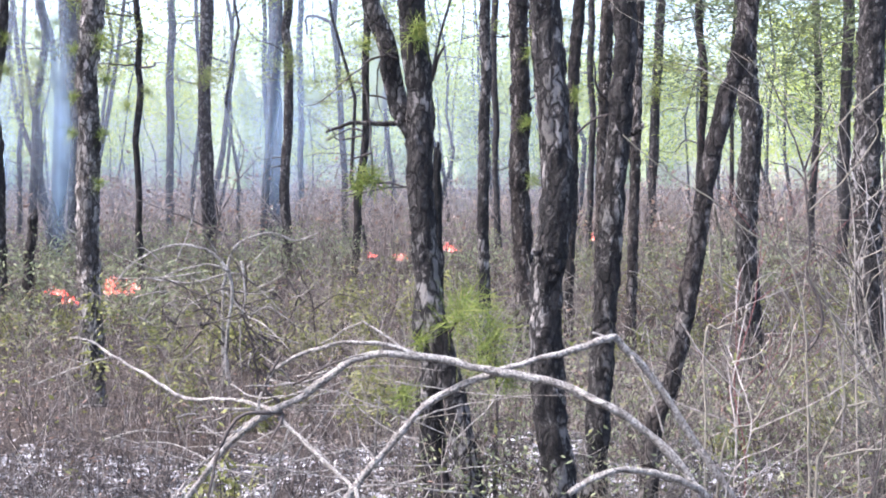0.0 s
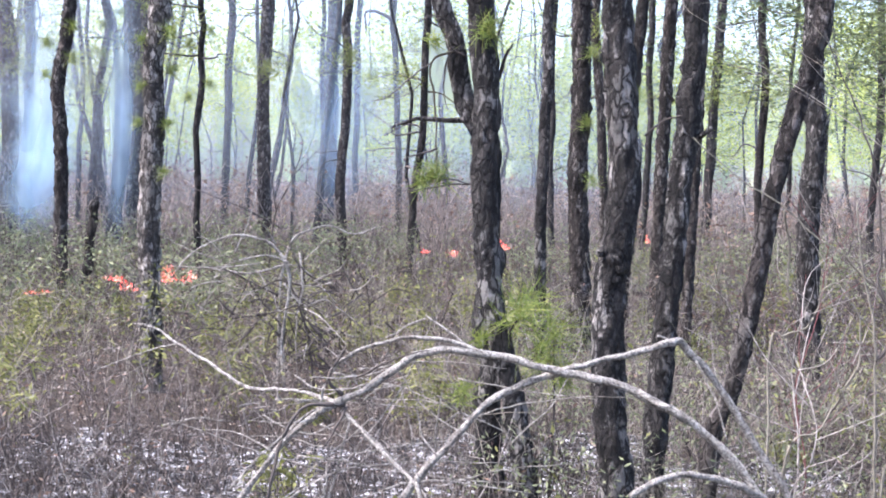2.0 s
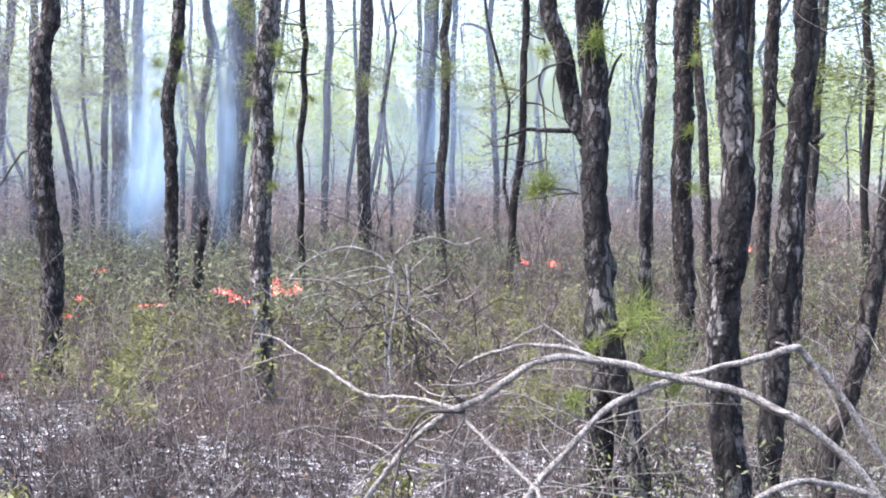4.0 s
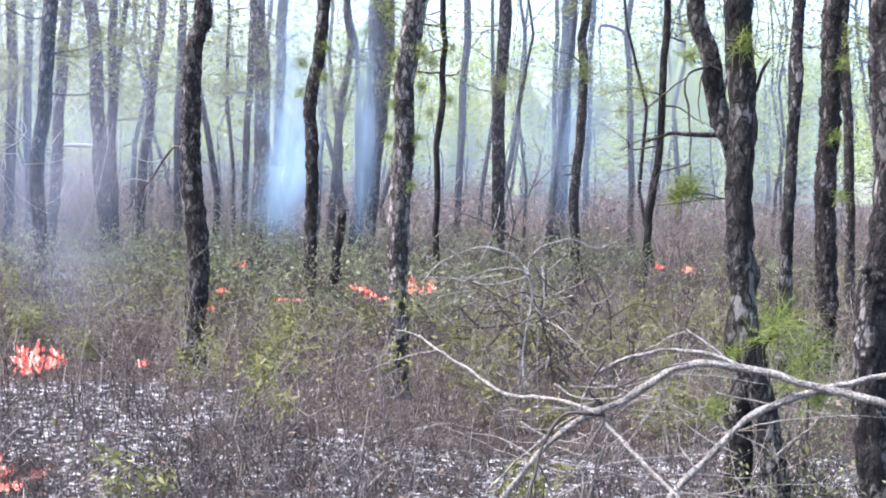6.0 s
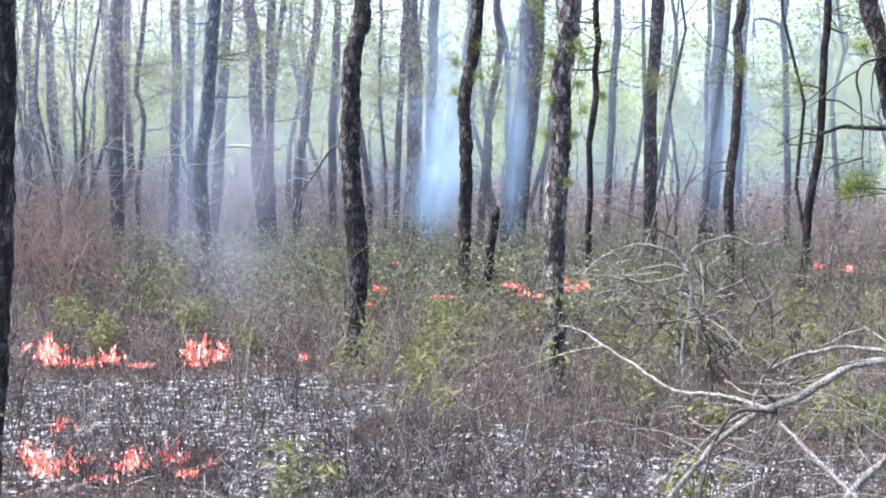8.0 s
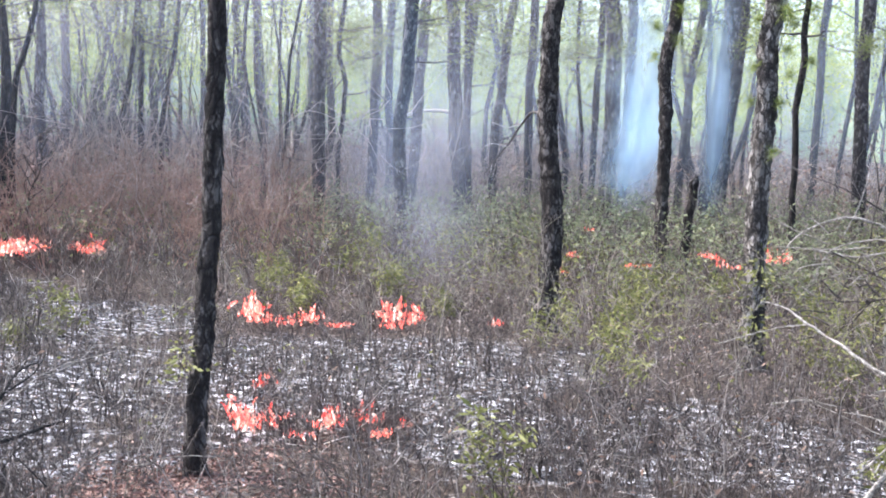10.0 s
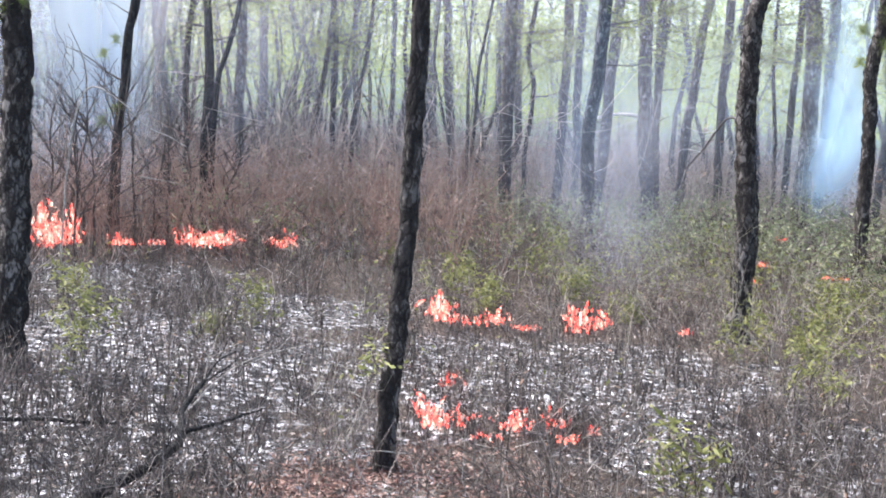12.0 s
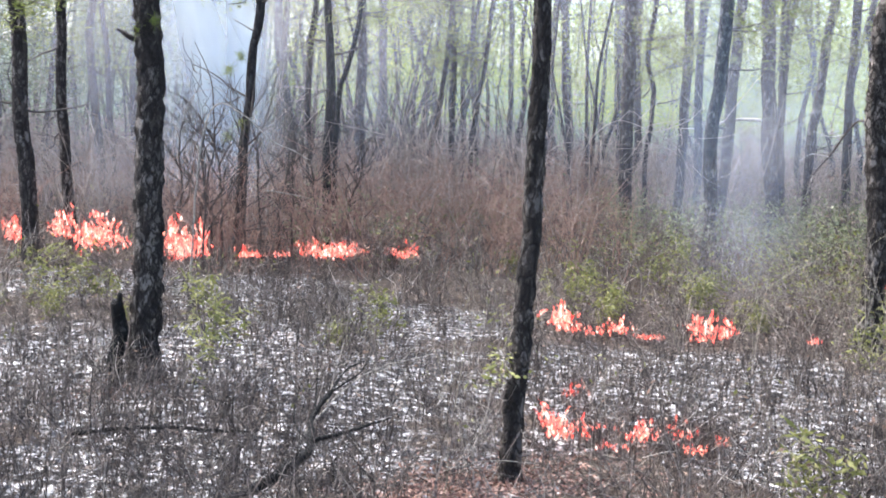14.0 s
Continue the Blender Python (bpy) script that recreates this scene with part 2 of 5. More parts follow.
SMOKE = smoke_material("rising_smoke", (0.64, 0.85, 1.0), 0.95, 1.7, 0.24, 0.60)
BLUE = smoke_material("faint_smoke", (0.60, 0.80, 1.0), 0.45, 0.6, 0.3, 0.75)
LILAC = smoke_material("thin_smoke", (0.78, 0.80, 0.92), 0.27, 0.5, 0.2, 0.8)
GREY = smoke_material("thick_smoke", (0.52, 0.63, 0.74), 0.8, 0.6, 0.15, 0.7)
MIST = smoke_material("hanging_smoke", (0.80, 0.78, 0.83), 0.30, 0.25, 0.1, 0.7, 0.12)
GLOOM = smoke_material("grey_smoke", (0.62, 0.64, 0.72), 0.5, 0.5, 0.1, 0.7, 0.3)
VEIL = smoke_material("low_smoke", (0.76, 0.79, 0.90), 0.29, 0.25, 0.15, 0.75, 0.3)
HAZE = smoke_material("drifting_smoke", (0.70, 0.80, 0.90), 0.50, 0.2, 0.1, 0.75, 0.2)

# ---- mesh helpers ----


def grid_mesh(name, verts, quads, smooth=True):
    """A mesh from arrays of places and of quads."""
    me = bpy.data.meshes.new(name)
    verts, quads = np.asarray(verts, np.float32).reshape(-1, 3), np.asarray(quads, np.int32).reshape(-1, 4)
    me.vertices.add(len(verts))
    me.vertices.foreach_set("co", verts.ravel())
    me.loops.add(quads.size)
    me.loops.foreach_set("vertex_index", quads.ravel())
    me.polygons.add(len(quads))
    me.polygons.foreach_set("loop_start", np.arange(0, quads.size, 4, dtype=np.int32))
    if smooth:
        me.polygons.foreach_set("use_smooth", np.ones(len(quads), bool))
    me.update(calc_edges=True)
    return me


def part(name, me, mat, parent=None, label=""):
    """One mesh object, under a thing or a part, in that thing's own space."""
    if not me.materials:
        me.materials.append(mat)
    ob = new(name, me)
    if parent:
        ob.parent = parent
    return tagged(ob, label)


def thing(name, x, y, z, label, category, group=""):
    ob = new(name)
    ob.location = (x, y, z)
    ob.empty_display_size = 0.2
    return tagged(ob, label, category, group)


def tubes(p, r, sides=3):
    """Many tubes at once: p is (n, k, 3) places along them, r the (n, k) radii."""
    n, k, _ = p.shape
    t = np.gradient(p, axis=1)
    t /= np.linalg.norm(t, axis=2, keepdims=True) + 1e-9
    ref = np.where(np.abs(t[..., 2:3]) > 0.9, [1.0, 0, 0], [0, 0, 1.0])
    u = np.cross(t, ref)
    u /= np.linalg.norm(u, axis=2, keepdims=True) + 1e-9
    w = np.cross(t, u)
    a = np.arange(sides) * 2 * np.pi / sides
    v = p[:, :, None] + r[:, :, None, None] * (np.cos(a)[:, None] * u[:, :, None] + np.sin(a)[:, None] * w[:, :, None])
    i = np.arange(n * k * sides).reshape(n, k, sides)
    j = np.roll(i, -1, 2)
    q = np.stack([i[:, :-1], j[:, :-1], j[:, 1:], i[:, 1:]], -1)
    return v.reshape(-1, 3), q.reshape(-1, 4)


def joined(pieces):
    """Several (places, quads) as one."""
    vs, qs, at = [], [], 0
    for v, q in pieces:
        vs.append(v)
        qs.append(q + at)
        at += len(v)
    return np.concatenate(vs), np.concatenate(qs)


def spline(points, per=7):
    """A smooth line through a few places."""
    p = np.array(points, float)
    p = np.vstack([2 * p[0] - p[1], p, 2 * p[-1] - p[-2]])
    out = []
    for a, b, c, d in zip(p, p[1:], p[2:], p[3:]):
        for s in np.arange(per) / per:
            out.append(0.5 * (2 * b + (c - a) * s + (2 * a - 5 * b + 4 * c - d) * s * s + (3 * b - a - 3 * c + d) * s**3))
    return np.array(out + [p[-2]])


def limb_mesh(name, points, r0, r1, sides=9, rough=0.12, origin=(0, 0, 0)):
    """A branch through a few places, knotty, tapering from r0 to r1, with closed ends."""
    c = spline(points)
    n = len(c)
    r = np.linspace(r0, r1, n)
    for k in range(n):
        r[k] *= 1 + rough * noise.noise(Vector(c[k]) * 14) + 0.8 * rough * max(0, noise.noise(Vector(c[k]) * 6 + Vector((9, 2, 5))))
        c[k] += Vector([noise.noise(Vector(c[k]) * 5 + Vector((s, 0, 0))) for s in (0, 7, 13)]) * (r0 * 0.5 + 0.004)
        c[k] += Vector([noise.noise(Vector(c[k]) * 17 + Vector((s, 3, 0))) for s in (0, 7, 13)]) * 0.006
    c, r = np.vstack([c[:1], c, c[-1:]]), np.concatenate([[1e-4], r, [1e-4]])
    r[-2] *= 0.6
    v, q = tubes((c - np.array(origin))[None], r[None], sides)
    return grid_mesh(name, v, q)


def leaves(centres, length, width, up=0.3, seed=1):
    """Many leaves at once, each a folded blade of four corners."""
    g = np.random.default_rng(seed)
    n = len(centres)
    d = g.normal(size=(n, 3))
    d[:, 2] = np.abs(d[:, 2]) * 0.5 + up
    d /= np.linalg.norm(d, axis=1, keepdims=True)
    s = np.cross(d, g.normal(size=(n, 3)))
    s /= np.linalg.norm(s, axis=1, keepdims=True) + 1e-9
    l, w = length * g.uniform(0.6, 1.3, (n, 1)), width * g.uniform(0.6, 1.3, (n, 1))
    c = np.asarray(centres)
    v = np.stack([c, c + d * l * 0.5 + s * w * 0.5, c + d * l, c + d * l * 0.45 - s * w * 0.5], 1)
    return v.reshape(-1, 3), np.arange(4 * n).reshape(n, 4)


def floor_height(x, y):
    """The ground's height: low hummocks, level far off."""
    p = Vector((x * 0.5, y * 0.5, 0.3))
    fade = 1 / (1 + (math.hypot(x + 3, y - 6) / 30) ** 2)
    return (0.07 * noise.noise(p) + 0.035 * noise.noise(p * 3.1)) * fade - 0.02


# ---- ground: one sheet to the horizon ----
radii = [0.0] + [0.25 * 1.0325**k for k in range(275)]
verts, quads, around = [], [], 210
for r in radii:
    for k in range(around):
        a = 2 * math.pi * k / around
        x, y = r * math.cos(a) - 2.5, r * math.sin(a) + 3.0
        verts.append((x, y, floor_height(x, y) if r < 60 else -0.02))
for i in range(len(radii) - 1):
    for k in range(around):
        a, b = i * around + k, i * around + (k + 1) % around
        quads.append((a, b, b + around, a + around))
tagged(part("ground", grid_mesh("ground", verts, quads), GROUND), "pale ash, black char and brown leaf litter on flat ground", "ground", kind="structure")

# ---- trees ----


def needle_tuft_mesh(n, r, seed, droop=0.0):
    """A tuft of long needles spreading from one bud."""
    g = np.random.default_rng(seed)
    d = g.normal(size=(n, 3))
    d[:, 2] += 0.5 - droop
    d /= np.linalg.norm(d, axis=1, keepdims=True)
    s = np.cross(d, g.normal(size=(n, 3)))
    s /= np.linalg.norm(s, axis=1, keepdims=True)
    start = g.normal(size=(n, 3)) * r * 0.18
    l = r * g.uniform(0.6, 1.15, (n, 1))
    sag = np.array([0, 0, -1.0]) * l * 0.18
    w = 0.0019
    v = np.stack([start - s * w, start + s * w, start + d * l + sag + s * w * 0.4, start + d * l + sag - s * w * 0.4], 1)
    return grid_mesh("needle_tuft", v, np.arange(4 * n))


def crown_mesh(seed, spread, tall):
    """A pine crown: crooked limbs and many sprays of needles, open between them."""
    g = np.random.default_rng(seed)
    pieces, tips = [], []
    for k in range(15):
        a, z = g.uniform(0, 6.28), tall * (0.02 + 0.9 * k / 15)
        reach = spread * (1 - 0.6 * z / tall) * g.uniform(0.6, 1.1)
        c = np.array([math.cos(a), math.sin(a), 0.0])
        p = np.array([(0, 0, z), c * reach * 0.5 + (0, 0, z + 0.1 * reach), c * reach + (0, 0, z + 0.35 * reach * g.uniform(0, 1))])
        pieces.append(tubes(spline(p, 3)[None], np.linspace(0.025, 0.008, 7)[None], 4))
        for s in g.uniform(0.3, 1.05, 11):
            tips.append(p[0] + (p[2] - p[0]) * s + g.normal(size=3) * (0.16, 0.16, 0.12))
    tips = np.repeat(np.array(tips), 6, 0)
    return grid_mesh("crown", *joined(pieces)), grid_mesh("needles", *leaves(tips, 0.17, 0.02, 0.25, seed), False)


CROWNS = [crown_mesh(k, 1.5 + 0.25 * k, 3.2 + 0.4 * k) for k in range(4)]


def bough_mesh(seed):
    """A drooping side bough with loose needle sprays."""
    g = np.random.default_rng(seed)
    pieces, tips = [], []
    for k in range(3):
        end = np.array([g.uniform(0.35, 0.85), g.normal() * 0.35, g.uniform(-0.25, 0.3)])
        p = np.array([(0, 0, 0), end * 0.5 + g.normal(size=3) * 0.06, end])
        pieces.append(tubes(spline(p, 3)[None], np.linspace(0.009, 0.003, 7)[None], 4))
        for s in g.uniform(0.35, 1.05, 12):
            tips.append(end * s + g.normal(size=3) * 0.10)
    return grid_mesh("bough", *joined(pieces)), grid_mesh("bough_needles", *leaves(np.repeat(np.array(tips), 13, 0) + g.normal(size=(len(tips) * 13, 3)) * 0.045, 0.09, 0.011, 0.1, seed), False)


BOUGHS = [bough_mesh(k + 20) for k in range(3)]
TUFTS = [needle_tuft_mesh(120, 0.19, 5), needle_tuft_mesh(120, 0.11, 6), needle_tuft_mesh(80, 0.075, 7)]
LABELS = {
    "scarred": "pine trunk with charred black bark and pale flaked plates",
    "pale": "pine trunk with scaly pale grey bark over char",
    "smooth": "dark brown pine trunk with scorched rough bark",
    "thin": "slender crooked young pine with dark bark",
    "far": "grey pine trunk standing back in the smoky wood",
    "burnt": "blackened dead snag still smoking from the fire",
}
count = 0


def tree(kind, x, y, turn, r0, r1, bend, height=0.0):
    """A pine at (x, y): radii at the foot and at the top of the stretch whose bends are given as (height, offset along turn)."""
    global count
    count += 1
    g = np.random.default_rng(count)
    near = math.hypot(x, y) < 13
    height = height or (g.uniform(9.5, 12.0) if kind != "thin" else g.uniform(7.8, 9.5))
    ground = floor_height(x, y) - 0.04
    root = thing("dead_snag" if kind == "burnt" else "pine_tree", x, y, ground, LABELS[kind], "tree", "trees of the wood")
    side = np.array([math.cos(radians(turn)), math.sin(radians(turn)), 0.0])
    back = np.array([-side[1], side[0], 0.0])
    zs, ss = [0.0] + [b[0] for b in bend], [0.0] + [b[1] for b in bend]
    slope = np.clip((ss[-1] - ss[-2]) / max(zs[-1] - zs[-2], 0.2), -0.12, 0.12)
    top = zs[-1]
    if height > top + 1:
        for f in (0.35, 0.7, 1.0):
            zs.append(top + (height - top) * f)
            ss.append(ss[len(bend)] + slope * (height - top) * f * 0.6 + g.normal() * 0.08)
    else:
        height = top
    step = 0.038 if near else 0.2
    levels = list(np.arange(0, min(3.4 if near else 6.0, height), step)) + list(np.arange(min(3.4 if near else 6.0, height), height + 0.01, 0.45))
    line = spline([(s, 0, z) for s, z in zip(ss, zs)], 12)
    order = np.argsort(line[:, 2])
    sides = 24 if near and kind != "thin" else 9
    verts = []
    for z in levels:
        s = np.interp(z, line[order, 2], line[order, 0])
        wander = 0.03 * noise.noise(Vector((x, y, z * 0.7)))
        if not near:
            s += 0.06 * noise.noise(Vector((x, y + 5, z * 0.9))) + 0.02 * noise.noise(Vector((x + 9, y, z * 3.0)))
        r = r0 + (r1 - r0) * min(z / top, 1) if z < top else r1 * (1 - 0.7 * (z - top) / max(height - top, 0.1))
        r *= 1 + 0.4 * math.exp(-z / 0.13)
        r *= 1 + (0.05 if near else 0.13) * noise.noise(Vector((x * 3, y * 3, z * 4)))
        for k in range(sides):
            a = 2 * math.pi * k / sides
            rr = r
            if near:
                q = Vector((math.cos(a) * r * 22 + x, math.sin(a) * r * 22 + y, z * 9))
                d = noise.voronoi(q)[0]
                rr += 0.27 * r * (min((d[1] - d[0]) * 2.0, 1) - 0.6) + 0.16 * r * noise.noise(q * 2.3)
            verts.append(side * (s + rr * math.cos(a)) + back * (wander + rr * math.sin(a)) + (0, 0, z))
    i = np.arange(len(verts)).reshape(-1, sides)
    j = np.roll(i, -1, 1)
    part("trunk", grid_mesh("trunk", verts, np.stack([i[:-1], j[:-1], j[1:], i[1:]], -1), True), BARK[kind], root)
    if not near and height > top + 1:
        # bare crooked branches, and a green bough or two where the crown begins
        for k in range(4 + count % 3):
            z, a, l = g.uniform(1.4, 4.8), g.uniform(0, 6.28), g.uniform(0.3, 1.0)
            d = np.array([math.cos(a), math.sin(a), g.uniform(-0.35, 0.5)]) * l
            p = side * np.interp(z, line[order, 2], line[order, 0]) + np.array([0, 0, z])
            part("dead_branch", limb_mesh("dead_branch", [p, p + d * 0.35 + g.normal(size=3) * 0.05, p + d * 0.7 + g.normal(size=3) * 0.09, p + d * 1.1 + g.normal(size=3) * 0.1], 0.014, 0.004, 5), DARK, root)
        if kind != "far" or count % 2:
            for k in range(2):
                z = g.uniform(2.7, 4.4)
                b = part("bough", BOUGHS[(count + k) % 3][0], DARK, root)
                b.location = side * np.interp(z, line[order, 2], line[order, 0]) + np.array([0, 0, z])
                b.rotation_euler[2] = g.uniform(0, 6.28)
                part("needles", BOUGHS[(count + k) % 3][1], BOUGH, b, "yellow-green needle sprays")
    if height > top + 1 and kind != "burnt":
        c = part("crown", CROWNS[count % 4][0], DARK, root, "open crown of crooked limbs")
        c.location = side * ss[-2] + np.array([0, 0, height - 2.7])
        c.rotation_euler[2] = g.uniform(0, 6.28)
        part("needles", CROWNS[count % 4][1], CROWN, c, "dark green needle sprays")
    return root


def limb(root, points, r0, r1, name="branch", mat=None, label=""):
    """A branch given by places in the world, as a part of its tree."""
    return part(name, limb_mesh(name, points, r0, r1, origin=root.location), mat or DARK, root, label)


def tuft(root, x, y, z, size=0, scale=1.0):
    """A fresh needle tuft growing out of a trunk or twig."""
    ob = part("needle_tuft", TUFTS[size], NEEDLE, root, "fresh yellow-green needle tuft")
    ob.location = Vector((x, y, z)) - root.location
    ob.scale = (scale, scale, scale)
    ob.rotation_euler[2] = x * 7 + z * 3
    return ob


t0 = tree("pale", -2.42, 8.32, 16, 0.08, 0.075, [(0.43, -0.008), (0.82, -0.024), (1.21, -0.024), (1.59, -0.017), (1.98, -0.003), (2.36, -0.011), (2.75, 0.04)])
t1 = tree("smooth", -4.26, 11.6, 20, 0.066, 0.066, [(0.34, -0.0), (0.9, -0.002), (1.46, 0.002), (1.96, -0.009), (2.29, -0.037), (2.56, -0.011), (3.11, 0.068)])
t2 = tree("smooth", -4.17, 8.61, 24, 0.092, 0.068, [(0.17, 0.005), (0.48, 0.02), (0.8, 0.039), (1.15, 0.014), (1.6, -0.027), (1.82, -0.041), (2.04, -0.037), (2.43, -0.033), (2.65, 0.002), (2.92, 0.039)])
t3 = tree("smooth", -5.35, 16.57, 17, 0.099, 0.118, [(0.87, 0.034), (1.74, 0.092), (2.37, 0.166), (3.0, 0.216), (3.78, 0.273)])
t4 = tree("smooth", -5.97, 19.53, 17, 0.103, 0.111, [(0.94, 0.03), (1.87, 0.079), (2.8, 0.137), (4.18, 0.209)])
t5 = tree("thin", -3.5, 13.99, 14, 0.039, 0.039, [(0.95, 0.003), (1.6, 0.007), (1.86, -0.027), (2.09, -0.042), (2.25, -0.008), (2.57, 0.016), (2.9, 0.002), (3.25, 0.058), (3.54, 0.006)])
t6 = tree("smooth", -3.87, 19.99, 11, 0.116, 0.106, [(0.73, -0.008), (1.61, -0.025), (2.54, -0.05), (3.46, -0.02), (4.37, 0.009)])
t7 = tree("smooth", -2.41, 18.48, 7, 0.078, 0.073, [(0.66, -0.0), (1.61, -0.001), (2.3, 0.056), (2.89, 0.069), (3.32, 0.055), (3.82, 0.017), (4.16, 0.088)])
t8 = tree("far", -3.94, 28.03, 8, 0.173, 0.169, [(1.23, 0.015), (3.57, 0.061), (5.5, 0.091)])
t9 = tree("far", -6.81, 30.06, 13, 0.098, 0.097, [(1.63, 0.026), (3.71, 0.083), (5.78, 0.126)])
t10 = tree("far", -8.19, 24.01, 19, 0.087, 0.078, [(1.28, 0.055), (2.73, 0.159), (3.62, 0.251), (4.4, 0.351), (4.95, 0.257)])
t11 = tree("far", -7.76, 24.69, 18, 0.054, 0.057, [(3.33, -0.089), (4.35, -0.134), (5.24, -0.354)])
t12 = tree("far", -10.88, 31.05, 19, 0.065, 0.065, [(1.63, 0.032), (4.07, 0.11)])
t13 = tree("far", -4.47, 31.07, 8, 0.065, 0.061, [(1.63, -0.02), (3.07, -0.05), (5.92, -0.094)])
t14 = tree("far", -2.09, 26.02, 5, 0.073, 0.063, [(1.02, -0.021), (1.62, -0.042), (2.83, -0.096), (4.02, -0.162), (4.74, -0.265), (5.21, -0.215)])
t15 = tree("far", -3.87, 33.05, 7, 0.085, 0.084, [(1.32, -0.001), (3.16, -0.002), (6.2, -0.01)])
t16 = tree("thin", -1.12, 15.48, 4, 0.054, 0.047, [(0.74, 0.028), (1.61, 0.082), (2.32, 0.121), (3.04, 0.138), (3.74, 0.162)])
t17 = tree("scarred", 0.14, 5.32, -2, 0.056, 0.061, [(0.13, -0.01), (0.44, -0.055), (0.69, -0.103), (0.89, -0.156), (1.09, -0.201), (1.34, -0.225), (1.59, -0.243), (1.79, -0.24), (1.96, -0.24), (2.13, -0.257), (2.33, -0.276)])
t19 = tree("scarred", 0.33, 9.35, -2, 0.048, 0.043, [(0.55, -0.008), (1.16, -0.022), (1.6, -0.019), (2.03, -0.015), (2.46, 0.001), (2.89, -0.013)])
t20 = tree("far", 1.13, 24.99, -3, 0.07, 0.07, [(0.69, -0.012), (1.62, -0.038), (5.07, -0.105)])
t21 = tree("smooth", 0.74, 10.65, -4, 0.092, 0.084, [(0.55, -0.016), (1.1, -0.044), (1.6, -0.076), (2.09, -0.063), (2.58, -0.07), (3.07, -0.082)])
t22 = tree("scarred", 0.47, 4.63, -6, 0.07, 0.06, [(0.3, -0.015), (0.5, -0.031), (0.72, -0.059), (0.89, -0.071), (1.05, -0.076), (1.22, -0.07), (1.37, -0.045), (1.59, -0.034), (1.8, -0.048), (2.02, -0.068), (2.23, -0.082)])
t23 = tree("thin", 1.19, 11.48, -6, 0.043, 0.064, [(0.9, 0.017), (1.6, 0.039), (2.13, 0.025), (2.66, 0.042), (3.18, 0.086)])
t24 = tree("smooth", 1.29, 14.16, -5, 0.059, 0.055, [(0.92, -0.034), (1.57, -0.075), (2.54, -0.164), (3.5, -0.247)])
t25 = tree("far", 2.65, 22.0, -7, 0.061, 0.061, [(0.9, 0.006), (3.14, 0.029), (4.65, 0.007)])
t26 = tree("scarred", 0.66, 5.32, -7, 0.057, 0.051, [(0.34, 0.017), (0.59, 0.027), (0.84, 0.045), (1.09, 0.06), (1.34, 0.077), (1.59, 0.088), (1.84, 0.11), (2.08, 0.117), (2.32, 0.127)])
t27 = tree("smooth", 1.58, 12.18, -8, 0.067, 0.066, [(0.91, 0.007), (1.58, 0.016), (2.41, 0.034), (3.23, 0.053)])
t28 = tree("smooth", 1.63, 10.48, -9, 0.048, 0.045, [(0.96, 0.012), (1.6, 0.025), (2.33, 0.036), (3.05, 0.048)])
t29 = tree("far", 4.49, 26.03, -10, 0.106, 0.102, [(1.26, 0.009), (2.83, 0.027), (4.02, 0.097), (5.21, 0.107)])
t30 = tree("thin", 3.83, 18.02, -12, 0.061, 0.058, [(1.36, 0.001), (2.44, 0.003), (3.27, 0.008), (4.1, -0.035)])
t31 = tree("smooth", 0.83, 4.97, -11, 0.040, 0.041, [(0.24, 0.02), (0.58, 0.046), (0.69, 0.095), (0.81, 0.12), (1.05, 0.166), (1.28, 0.199), (1.55, 0.237), (1.89, 0.31), (2.1, 0.357), (2.31, 0.405)])
t32 = tree("scarred", 2.3, 8.95, -14, 0.084, 0.077, [(0.59, -0.02), (1.18, -0.054), (1.6, -0.044), (2.01, -0.031), (2.59, -0.076)])
t33 = tree("scarred", 2.83, 7.96, -19, 0.097, 0.088, [(0.85, -0.02), (1.22, -0.036), (1.59, -0.05), (1.96, -0.048), (2.33, -0.042), (2.7, -0.036)])
t34 = tree("far", 5.64, 17.04, -18, 0.079, 0.079, [(1.61, -0.001), (2.79, -0.003), (3.96, -0.012)])
t35 = tree("far", 6.71, 22.05, -17, 0.067, 0.069, [(1.62, 0.019), (3.14, 0.049), (4.66, -0.009)])
t36 = tree("smooth", -11.12, 15.48, 35, 0.103, 0.104, [(1.24, -0.029), (2.33, -0.072), (3.16, -0.089), (3.98, -0.073)])
t37 = tree("thin", -12.08, 17.29, 34, 0.042, 0.042, [(1.68, 0.048), (2.43, 0.084), (2.88, -0.009), (3.53, 0.027), (4.27, 0.107)])
t38 = tree("smooth", -10.34, 15.68, 33, 0.071, 0.075, [(1.1, -0.004), (2.35, -0.013), (3.19, 0.024), (4.01, 0.005)])
t39 = tree("far", -11.74, 18.44, 32, 0.073, 0.073, [(1.52, -0.007), (2.98, -0.018), (4.43, -0.011)])
t40 = tree("smooth", -8.02, 12.64, 31, 0.084, 0.085, [(0.33, 0.002), (0.87, 0.007), (1.54, -0.003), (2.22, 0.052), (2.89, 0.107), (3.55, 0.142)])
t41 = tree("smooth", -8.56, 13.86, 31, 0.072, 0.073, [(0.74, 0.015), (1.18, 0.029), (1.91, 0.068), (2.65, 0.106), (3.16, 0.119), (3.74, 0.195)])
t42 = tree("smooth", -9.2, 16.5, 28, 0.108, 0.102, [(0.7, -0.028), (1.56, -0.085), (2.42, -0.159), (3.26, -0.215), (4.11, -0.272)])
t43 = tree("thin", -9.5, 17.18, 28, 0.065, 0.067, [(1.3, -0.02), (2.46, -0.05), (3.34, -0.04), (4.22, -0.021)])
t44 = tree("thin", -10.33, 18.82, 28, 0.044, 0.044, [(1.37, -0.008), (2.54, -0.02), (3.51, 0.019), (4.48, 0.125)])
